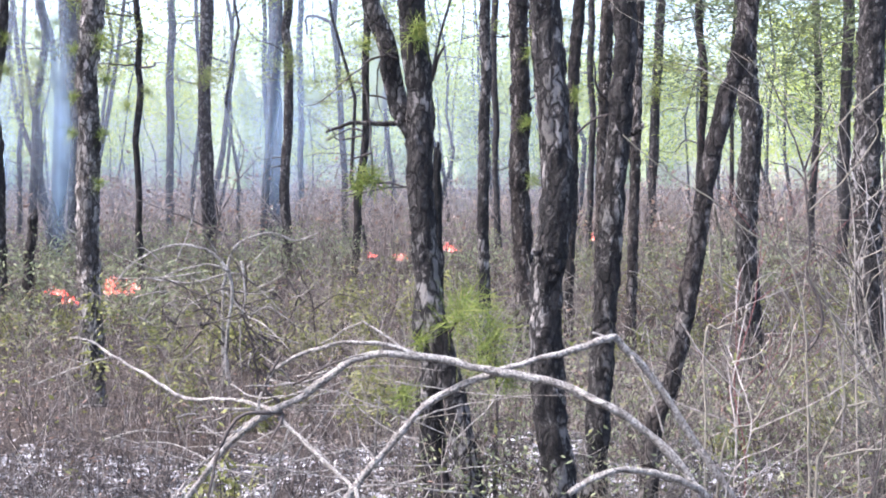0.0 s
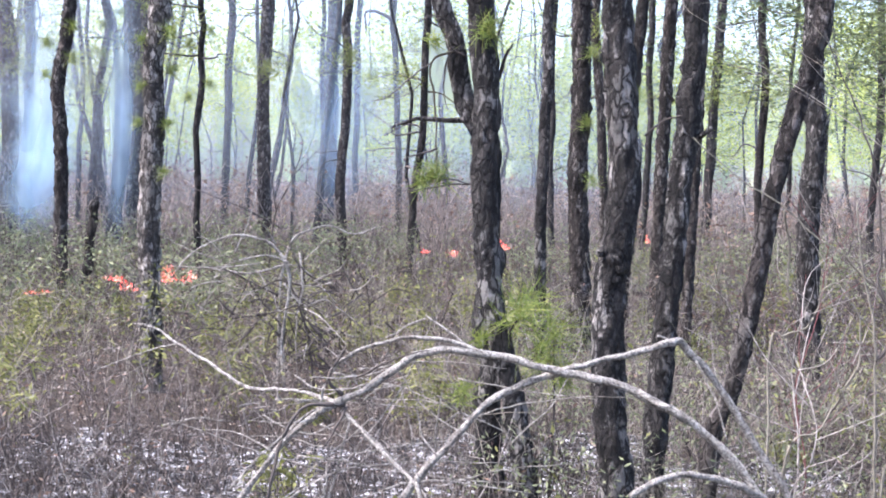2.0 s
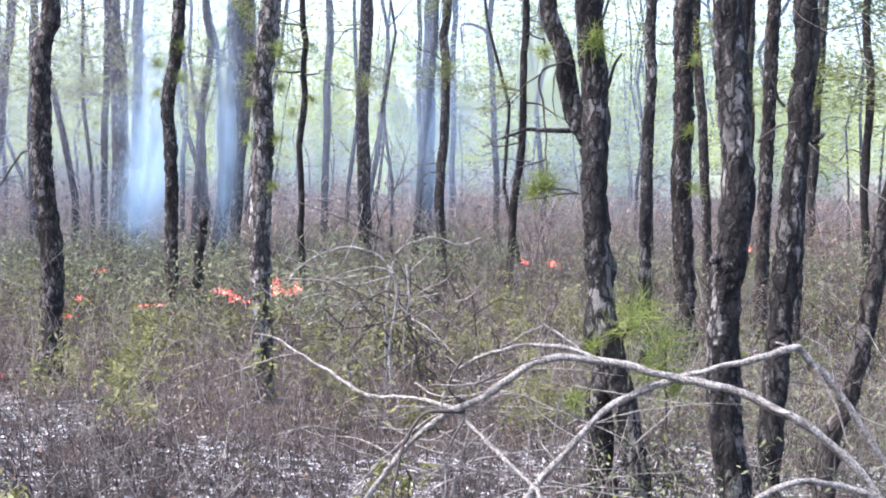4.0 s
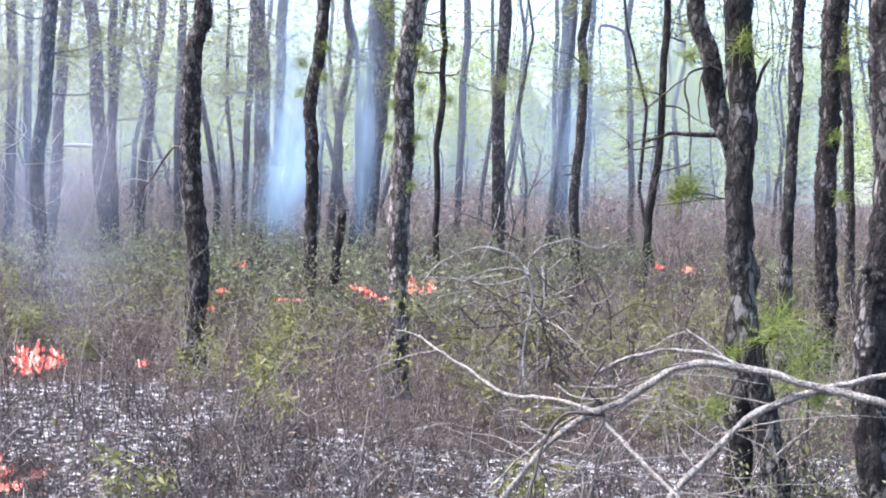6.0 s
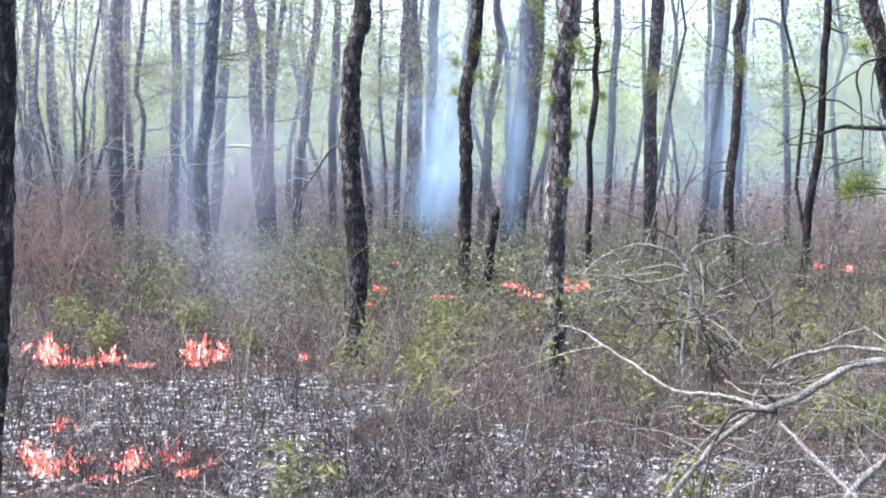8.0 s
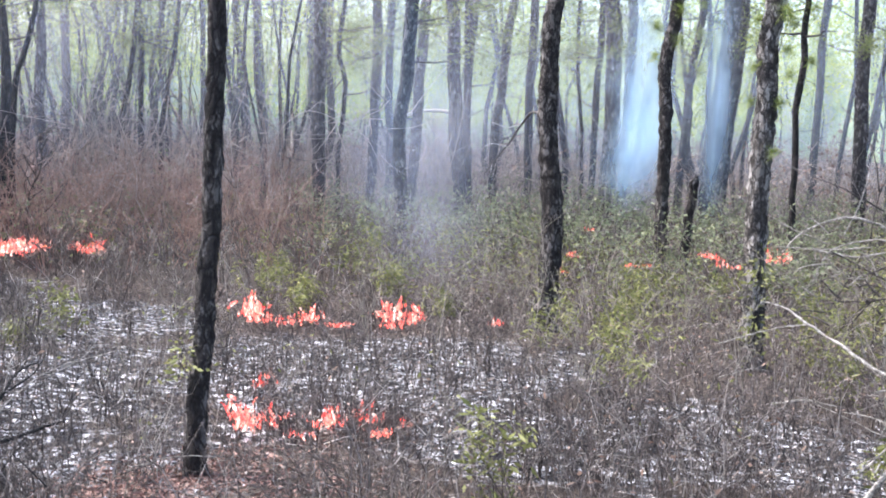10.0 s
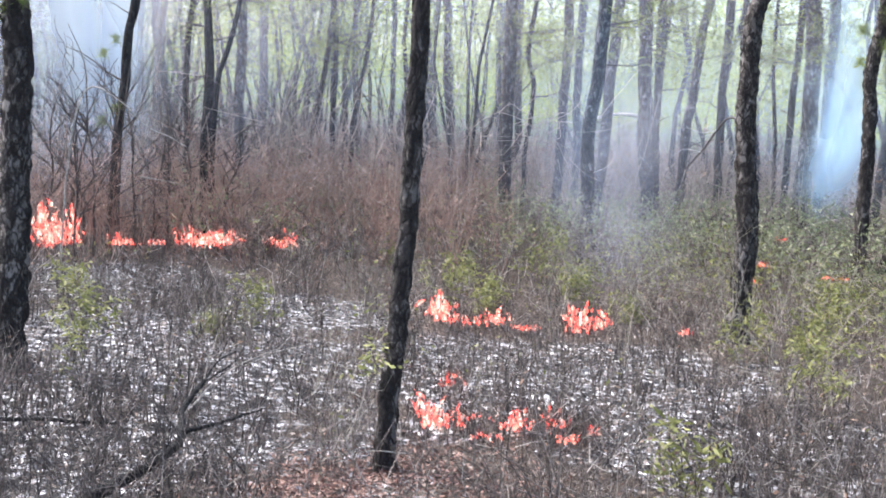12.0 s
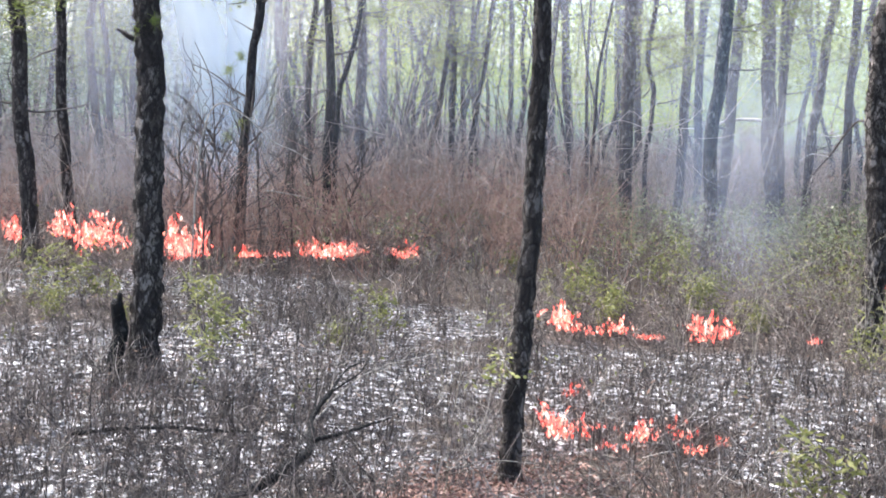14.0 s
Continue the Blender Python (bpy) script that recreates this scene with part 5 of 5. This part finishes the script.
for k, (x, y, h, lean) in enumerate(((1.42, 4.1, 1.5, 0.05), (1.05, 4.4, 1.2, 0.05), (1.62, 4.6, 1.9, -0.05), (1.3, 5.2, 1.35, 0.0), (1.75, 5.4, 1.5, 0.1), (1.0, 3.9, 1.0, -0.1), (1.95, 5.0, 1.6, -0.12), (2.2, 6.2, 1.4, 0.0))):
    sapling(x, y, h, 50 + k, (DARK, TWIG, TAN, RED, TWIG, TWIG, TWIG, TAN)[k], "bare sapling with thin pale crooked twigs", lean, 0.75)
for k, (x, y, h) in enumerate(((-12.05, 7.83, 1.6), (-11.44, 7.65, 1.75), (-11.98, 8.27, 1.6), (-10.95, 7.64, 1.5), (-11.53, 8.22, 1.8), (-11.03, 8.05, 1.6), (-11.49, 8.59, 1.7), (-10.77, 8.21, 1.4), (-11.1, 8.75, 1.5), (-10.78, 8.83, 1.3), (-11.09, 9.53, 1.4), (-10.9, 7.38, 1.3))):
    sapling(x, y, h, 80 + k, DARK, "bare dark sapling at the edge of the fire", 0.16 * math.sin(k * 2.0), 2.9)

forked = thing("bare_sapling", 1.18, 3.84, 0.0, "bare forked sapling with crooked reddish and yellow-grey twigs", "sapling", "bare saplings")
for name, mat, r0, points in (
        ("stem", STALK, 0.0055, [(1.18, 3.84, -0.02), (1.18, 3.84, 0.53), (1.17, 3.86, 0.9), (1.17, 3.87, 1.01), (1.15, 3.88, 1.17), (1.12, 3.89, 1.33), (1.1, 3.9, 1.51)]),
        ("branch", DARK, 0.006, [(1.17, 3.87, 1.0), (1.22, 3.88, 1.08), (1.21, 3.88, 1.15), (1.17, 3.89, 1.26), (1.18, 3.89, 1.34), (1.17, 3.91, 1.6)]),
        ("branch", DARK, 0.0032, [(1.17, 3.91, 1.58), (1.13, 3.91, 1.68), (1.09, 3.92, 1.8), (1.04, 3.93, 1.91), (0.97, 3.94, 2.07)]),
        ("branch", STALK, 0.0034, [(1.18, 3.9, 1.45), (1.29, 3.91, 1.55), (1.36, 3.91, 1.63), (1.4, 3.92, 1.69), (1.39, 3.92, 1.73), (1.35, 3.92, 1.78), (1.34, 3.92, 1.84)]),
        ("branch", DARK, 0.0035, [(1.18, 3.9, 1.51), (1.15, 3.91, 1.58), (1.05, 3.91, 1.62)]),
        ("branch", STALK, 0.004, [(1.18, 3.91, 1.57), (1.26, 3.92, 1.71), (1.34, 3.92, 1.8), (1.42, 3.93, 1.87)]),
        ("branch", DARK, 0.0035, [(1.17, 3.91, 1.59), (1.21, 3.92, 1.72), (1.25, 3.92, 1.81)])):
    part(name, limb_mesh(name, points, r0, r0 * 0.5, 7, 0.25, forked.location), mat, forked)
bent_branch("long pale curving twig leaning across the saplings", [
    ([(1.75, 4.3, 0.0), (1.55, 4.25, 0.75), (1.32, 4.2, 1.14), (1.22, 4.19, 1.25), (1.13, 4.19, 1.33), (1.04, 4.2, 1.39), (0.94, 4.2, 1.48), (0.8, 4.21, 1.56), (0.62, 4.22, 1.71)], 0.0045, 0.0025),
    ([(0.94, 4.2, 1.47), (0.98, 4.28, 1.31), (0.98, 4.28, 1.21), (1.0, 4.28, 1.12)], 0.005, 0.004)], STALK)
bent_branch("crooked yellow-grey dead stalks among low brush", [
    ([(0.9, 4.05, 0.0), (0.95, 4.05, 0.64), (1.05, 4.05, 0.74), (1.14, 4.06, 0.89), (1.18, 4.07, 0.97), (1.18, 4.08, 1.09), (1.15, 4.08, 1.18)], 0.0055, 0.003),
    ([(0.93, 4.2, 0.3), (0.95, 4.37, 0.96), (1.0, 4.37, 1.01), (1.08, 4.37, 1.05), (1.12, 4.38, 1.12), (1.13, 4.38, 1.18), (1.19, 4.39, 1.21), (1.25, 4.39, 1.21)], 0.005, 0.003)], STALK)
bent_branch("pale dead stalk with level side twigs", [
    ([(1.19, 3.8, 0.0), (1.2, 3.84, 0.59), (1.23, 3.85, 0.69), (1.28, 3.86, 0.8), (1.29, 3.86, 0.84), (1.27, 3.87, 1.04), (1.24, 3.88, 1.14)], 0.006, 0.003),
    ([(1.23, 3.85, 0.66), (1.34, 3.85, 0.68), (1.42, 3.85, 0.69)], 0.005, 0.003),
    ([(1.29, 3.86, 0.82), (1.36, 3.86, 0.84), (1.43, 3.86, 0.85), (1.36, 3.88, 1.17), (1.42, 3.89, 1.28)], 0.004, 0.002)], STALK)

# ---- fire ----


def tongue_mesh(seed):
    """One leaping tongue, a metre high, wide at the foot and drawn to a bent point."""
    gg = np.random.default_rng(seed)
    s = gg.normal(size=2) * 0.28
    c = np.array([(0, 0, -0.05), (s[0] * 0.2, 0, 0.3), (s[0] * 0.9, s[1] * 0.4, 0.65), (s[0] * 0.6, s[1], 1.0)])
    w = 0.26 * np.array([0.35, 0.85, 1.0, 0.8, 0.5, 0.25, 0.02]) * gg.uniform(0.7, 1.3, 7)
    return grid_mesh("flame_tongue", *tubes(spline(c, 2)[None], w[None], 5))


TONGUES = [tongue_mesh(k) for k in range(8)]
flames = 0


def flame(x, y, width, height, lift):
    """A low fire in the brush: tongues of many heights, some leaping free, over burning twigs."""
    global flames
    flames += 1
    root = thing("ground_fire", x, y, floor_height(x, y), "low red and orange flames burning in the brush", "fire", "flames along the fire line")
    gg = np.random.default_rng(flames)
    # the flames gather in a few knots, each brightest and tallest at its middle
    wide = 0.36 if width > 0.4 else 0.22
    knots = [(gg.normal() * wide * width, gg.normal() * wide * 0.6 * width, 0.25 + gg.uniform(0, 1.0) ** 1.5) for k in range(max(2, int(width * 7)))]
    for k in range(max(13, int(width * 260))):
        kx, ky, big = knots[k % len(knots)]
        h = min(height * gg.uniform(0.08, 0.30) * big, gg.uniform(0.055, 0.11))
        ob = part("flame_tongue", TONGUES[gg.integers(8)], FLAME, root)
        spread = 0.03 + 0.05 * width
        ob.location = (kx + gg.normal() * spread, ky + gg.normal() * spread, lift + gg.uniform(0, 0.62) * height * big * gg.uniform(0.2, 1))
        ob.scale = (max(h * 0.6, 0.017), max(h * 0.6, 0.017), max(h * 1.12, 0.03))
        ob.rotation_euler = (gg.normal() * 0.3, gg.normal() * 0.3, gg.uniform(0, 6.28))
    for k in range(4):
        fuel, _ = bushes(gg, gg.normal(size=(1, 2)) * width * 0.4, max(0.35, lift + height), 6, 4, 0.0035)
        part("burning_shrub", grid_mesh("burning_shrub", *fuel), CHAR, root)


flame(-13.64, 6.65, 0.63, 0.65, 0.15)
flame(-14.23, 7.60, 0.62, 0.41, 0.15)
flame(-12.56, 7.22, 1.09, 0.78, 0.15)
flame(-11.13, 7.31, 0.78, 0.66, 0.15)
flame(-10.69, 8.03, 0.56, 0.28, 0.15)
flame(-11.78, 9.33, 0.50, 0.32, 0.15)
flame(-10.01, 8.41, 0.77, 0.28, 0.15)
flame(-10.13, 8.98, 0.57, 0.49, 0.15)
flame(-9.82, 9.18, 0.45, 0.27, 0.15)
flame(-5.84, 7.39, 0.62, 0.36, 0.09)
flame(-5.86, 7.74, 0.18, 0.12, 0.05)
flame(-5.58, 7.69, 0.35, 0.08, 0.05)
flame(-5.41, 8.15, 0.44, 0.22, 0.08)
flame(-5.28, 8.32, 0.30, 0.16, 0.05)
flame(-4.05, 4.79, 0.30, 0.40, 0.05)
flame(-4.09, 5.04, 0.08, 0.06, 0.05)
flame(-3.76, 4.74, 0.08, 0.06, 0.05)
flame(-3.69, 4.95, 0.24, 0.27, 0.05)
flame(-3.58, 5.1, 0.22, 0.17, 0.05)
flame(-3.37, 4.87, 0.12, 0.09, 0.05)
flame(-3.37, 5.09, 0.06, 0.07, 0.05)
flame(-4.63, 5.61, 0.11, 0.14, 0.05)
flame(-3.54, 11.72, 0.18, 0.16, 0.30)
flame(-3.63, 13.10, 0.23, 0.35, 0.30)
flame(-3.33, 12.56, 0.2, 0.15, 0.30)
flame(-4.44, 11.59, 0.2, 0.08, 0.30)
flame(-4.08, 12.60, 0.15, 0.09, 0.30)
flame(-5.35, 11.93, 0.12, 0.08, 0.30)
flame(-6.52, 15.26, 0.18, 0.13, 0.30)
flame(-4.77, 10.23, 0.08, 0.15, 0.30)
flame(-4.45, 8.31, 0.15, 0.10, 0.05)
flame(-1.09, 18.17, 0.16, 0.12, 0.30)
flame(-0.64, 17.95, 0.15, 0.12, 0.30)
flame(-0.67, 18.10, 0.25, 0.18, 0.30)
flame(0.14, 19.38, 0.25, 0.26, 0.30)
flame(2.82, 22.58, 0.22, 0.23, 0.30)
flame(-3.44, 12.36, 0.23, 0.29, 0.30)
flame(-3.24, 12.36, 0.2, 0.2, 0.30)
flame(-3.99, 12.53, 0.18, 0.14, 0.30)

# ---- smoke ----


def sheet(x, y, turn, width, height, z0, sway, seed, cols=10, rows=24, fan=0.5, curl=1.0):
    """One curling veil of smoke, widening as it rises, with borders that thin out."""
    c, s = math.cos(radians(turn)), math.sin(radians(turn))
    verts = []
    for j in range(rows + 1):
        v = j / rows
        for i in range(cols + 1):
            u = i / cols
            w = (u - 0.5) * width * (1 + fan * v)
            n = noise.noise(Vector((u * 1.7, v * 2.3, seed)))
            bulge = noise.noise(Vector((v * 4.0, seed, u)))
            along, off = w * (1 + 0.35 * bulge * curl) + sway * v * v + 0.3 * curl * width * noise.noise(Vector((v * 2.5, seed, 5))), n * min(width * 0.25, 1.0)
            verts.append((x + c * along - s * off, y + s * along + c * off, z0 + v * height))
    i = np.arange((rows + 1) * (cols + 1)).reshape(rows + 1, cols + 1)
    me = grid_mesh("veil", verts, np.stack([i[:-1, :-1], i[:-1, 1:], i[1:, 1:], i[1:, :-1]], -1))
    uv = me.uv_layers.new(name="UVMap")
    loops = np.zeros(len(me.loops), np.int32)
    me.loops.foreach_get("vertex_index", loops)
    uv.data.foreach_set("uv", np.stack([(loops % (cols + 1)) / cols, (loops // (cols + 1)) / rows], 1).astype(np.float32).ravel())
    return me


def plume(x, y, width, height, sway, label, veils=4, fan=0.5, mat=SMOKE, foot=0.05):
    root = thing("smoke_plume", x, y, 0.0, label, "smoke", "smoke plumes")
    gg = np.random.default_rng(int(abs(x * 13 + y * 7)))
    face = math.degrees(math.atan2(-x, y))
    for k in range(veils):
        me = sheet(gg.normal() * 0.15 * width, gg.normal() * 0.25 * width, face + gg.uniform(-20, 20), width * gg.uniform(0.6, 1.1), height * gg.uniform(0.7, 1.1), foot, sway * gg.uniform(0.5, 1.3), k * 3.1 + x, fan=fan)
        part("veil", me, mat, root)


plume(-6.3, 15.6, 0.75, 5.0, 0.1, "pale blue smoke column rising between pine trunks", 1, 0.25)
plume(-6.1, 15.3, 1.15, 2.6, 0.1, "low pale blue smoke between pine trunks", 2, 0.1, SMOKE, 0.55)
plume(-5.0, 16.0, 0.8, 6.5, 0.2, "pale blue smoke column rising past twin trunks", 1, 0.2)
plume(-13.2, 8.9, 1.55, 6.5, -0.2, "thick grey-white smoke above the flames", 2, 0.35, GREY)
plume(-14.4, 8.1, 2.2, 7.0, 0.6, "grey smoke above the burning brush", 1, 0.5, LILAC)
plume(-11.9, 10.3, 0.7, 6.0, 0.3, "thin lilac smoke round a burnt snag", 1, 0.5, LILAC)
plume(-12.9, 11.4, 0.7, 6.0, 0.3, "thin lilac smoke round a smouldering trunk", 1, 0.5, LILAC)
plume(-5.3, 8.1, 2.2, 2.8, 0.4, "thin grey smoke drifting off the ground fire", 1, 0.4, VEIL)
plume(-7.7, 11.4, 3.2, 4.5, 0.7, "thin lilac smoke drifting by pine trunks", 1, 0.3, LILAC)
plume(-7.75, 12.0, 1.0, 5.5, 0.2, "faint blue smoke rising past a pine trunk", 1, 0.4, BLUE)
plume(1.4, 23.0, 1.8, 8.0, 0.6, "faint blue smoke far back in the wood", 1, 0.5, BLUE)
plume(-2.9, 22.0, 1.4, 8.0, 0.6, "faint blue smoke far back in the wood", 1, 0.5, BLUE)
for k, (x, y, turn, w) in enumerate(((-6.0, 24.5, 13, 40), (-12, 42, 18, 115))):
    tagged(part("smoke_haze", sheet(x, y, turn, w, 10, (-0.3, -0.9)[k], 1.0, 40 + k, 40, 14, 0.0, 0.0), HAZE), "thin drifting smoke haze between the trees", "smoke", "haze", "stuff")
tagged(part("smoke_haze", sheet(-8.5, 12.6, 32, 20, 8, -0.2, 1.0, 47, 40, 14, 0.0, 0.0), VEIL), "thin lilac smoke hanging low between the trunks", "smoke", "haze", "stuff")
tagged(part("smoke_haze", sheet(-14.6, 8.2, 60, 8, 6.5, -0.2, 0.5, 61, 30, 14, 0.0, 0.0), GLOOM), "grey smoke hanging behind the line of fire", "smoke", "haze", "stuff")
tagged(part("smoke_haze", sheet(-16.5, 13.9, 48, 17, 9, 0.3, 1.0, 53, 30, 14, 0.0, 0.0), MIST), "thin lilac smoke hanging low between the trunks", "smoke", "haze", "stuff")

# ---- the wood further off ----
g = np.random.default_rng(77)
far_at = np.concatenate([spot(g, 80, 23, 40, 72, -28), spot(g, 64, 21, 45, 74, 42), spot(g, 110, 18, 50, 76, 36), spot(g, 140, 40, 80, 72, -28), spot(g, 60, 14, 60, 290, 80)])
n = len(far_at)
h = g.uniform(8, 13, n)
p = np.zeros((n, 9, 3))
f = np.linspace(0, 1, 9)
p[:, :, :2] = far_at[:, None] + (g.normal(size=(n, 1, 2)) * 0.35) * f[None, :, None] + np.cumsum(g.normal(size=(n, 9, 2)) * 0.22, 1)
p[:, :, 2] = h[:, None] * f - 0.1
r = np.concatenate([g.uniform(0.03, 0.085, 144), g.uniform(0.014, 0.045, 110), g.uniform(0.03, 0.085, n - 254)])[:, None] * np.linspace(1.1, 0.3, 9)
stuff("distant_trunks", [tubes(p, r, 7)], BARK["far"], "many thin grey trunks far back in the wood", "trees")
# bare limbs of the distant trees
m = n * 5
k = g.integers(4, 8, m)
i = np.repeat(np.arange(n), 5)
start = p[i, k]
d = g.normal(size=(m, 3)) * (1, 1, 0.35) + (0, 0, 0.35)
end = start + d * g.uniform(0.4, 1.3, (m, 1))
stuff("distant_limbs", [tubes(np.stack([start, (start + end) / 2 + g.normal(size=(m, 3)) * 0.1, end], 1), np.full((m, 1), 1.0) * np.array([0.025, 0.018, 0.006]), 4)], BARK["far"], "crooked bare limbs of far trees", "trees")


def clumps(at, low, high, size, per, leaf, seed):
    """Sprays of leaves at the places given, gathered in loose clumps with gaps between."""
    gg = np.random.default_rng(seed)
    c = np.column_stack([at, gg.uniform(low, high, len(at))])
    pts = np.repeat(c, per, 0) + gg.normal(size=(len(at) * per, 3)) * (size, size, size * 0.55)
    return leaves(pts, leaf, leaf * 0.55, 0.0, seed)


def crowns(trees, low, high, spread, each, size, per, leaf, seed, slim=0.55):
    """Leaves in the crowns of far trees: clumps gathered round each tree, so that masses and gaps follow one another."""
    gg = np.random.default_rng(seed)
    n = len(trees)
    mid = np.repeat(gg.uniform(low, high, n), each)
    at = np.repeat(trees, each, 0) + gg.normal(size=(n * each, 2)) * spread
    c = np.column_stack([at, np.maximum(mid + gg.normal(size=n * each) * spread * 0.75, low * 0.85)])
    pts = np.repeat(c, per, 0) + gg.normal(size=(len(c) * per, 3)) * (size, size, size * 0.5)
    return leaves(pts, leaf, leaf * slim, 0.0, seed)


stuff("spring_foliage", [
    crowns(spot(g, 85, 26, 44, 34, -28), 2.4, 5.4, 1.2, 12, 0.36, 95, 0.06, 1),
    crowns(spot(g, 62, 28, 46, 62, 32), 3.6, 6.0, 1.2, 11, 0.40, 90, 0.065, 11),
    crowns(spot(g, 110, 42, 68, 56, -28), 2.8, 8.0, 1.7, 13, 0.6, 90, 0.125, 2),
    crowns(spot(g, 85, 66, 95, 52, -28), 3.0, 11.0, 2.4, 14, 0.95, 62, 0.27, 6)], SPRING, "light yellow-green spring leaves of far trees", "leaves")
stuff("pine_bough_foliage", [crowns(spot(g, 48, 17, 30, 64, 24), 3.0, 4.9, 0.9, 8, 0.32, 46, 0.13, 13, 0.2)], BOUGH, "yellow-green pine boughs in the middle distance", "leaves")
stuff("far_pine_foliage", [
    crowns(spot(g, 105, 21, 48, 76, 42), 3.0, 6.5, 1.2, 9, 0.45, 58, 0.22, 3, 0.15),
    crowns(spot(g, 60, 22, 40, 74, 54), 1.8, 6.5, 1.3, 9, 0.5, 50, 0.22, 15, 0.15),
    crowns(spot(g, 26, 22, 42, 44, 14), 3.8, 5.8, 1.5, 7, 0.55, 34, 0.17, 7, 0.14),
    crowns(spot(g, 60, 30, 62, 9, -28), 2.2, 7.0, 1.7, 10, 0.6, 60, 0.17, 21, 0.25),
    crowns(spot(g, 30, 15, 25, -12, -27), 2.9, 5.2, 0.9, 11, 0.35, 65, 0.19, 4, 0.12),
    clumps(spot(g, 160, 25, 60, 280, 82), 4.0, 9, 1.2, 40, 0.25, 5)], CROWN, "dark green pine boughs further back", "leaves")

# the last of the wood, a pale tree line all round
TREELINE, bt, bb = material("haze_tinted_treeline", 1.0)
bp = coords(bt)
# pale greens and greys: the haze of distance is put into the base colour
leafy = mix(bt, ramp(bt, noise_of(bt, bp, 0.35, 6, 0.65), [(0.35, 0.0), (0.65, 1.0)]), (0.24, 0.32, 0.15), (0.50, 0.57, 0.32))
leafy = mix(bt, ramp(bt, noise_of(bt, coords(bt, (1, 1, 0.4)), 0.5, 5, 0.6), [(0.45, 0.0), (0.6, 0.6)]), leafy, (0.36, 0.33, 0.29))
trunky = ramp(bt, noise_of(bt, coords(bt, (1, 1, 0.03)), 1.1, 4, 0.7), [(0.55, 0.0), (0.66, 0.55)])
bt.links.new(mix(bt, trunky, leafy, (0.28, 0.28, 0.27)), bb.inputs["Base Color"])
for far, tall, seed in ((112, 8.5, 3.0), (128, 12.5, 9.0)):
    verts, n = [], 1500
    for k in range(n):
        a = 2 * math.pi * k / n
        p = Vector((math.cos(a), math.sin(a), 0))
        top = tall * (0.85 + 0.45 * noise.noise(p * 9 + Vector((0, 0, seed))) + 0.45 * noise.noise(p * 40 + Vector((0, 0, seed))) + 0.3 * noise.noise(p * 150) + 0.2 * noise.noise(p * 420))
        r = far + 3 * noise.noise(p * 30)
        for f in (0.0, 0.5, 1.0):
            verts.append((p.x * r, p.y * r, -0.1 + f * top))
    i = np.arange(3 * n).reshape(n, 3)
    j = np.roll(i, -1, 0)
    tagged(part("backdrop", grid_mesh("backdrop", verts, np.concatenate([np.stack([i[:, f], j[:, f], j[:, f + 1], i[:, f + 1]], -1) for f in (0, 1)])), TREELINE), "pale green tree line at the edge of sight, haze in its colour", "backdrop", kind="structure")
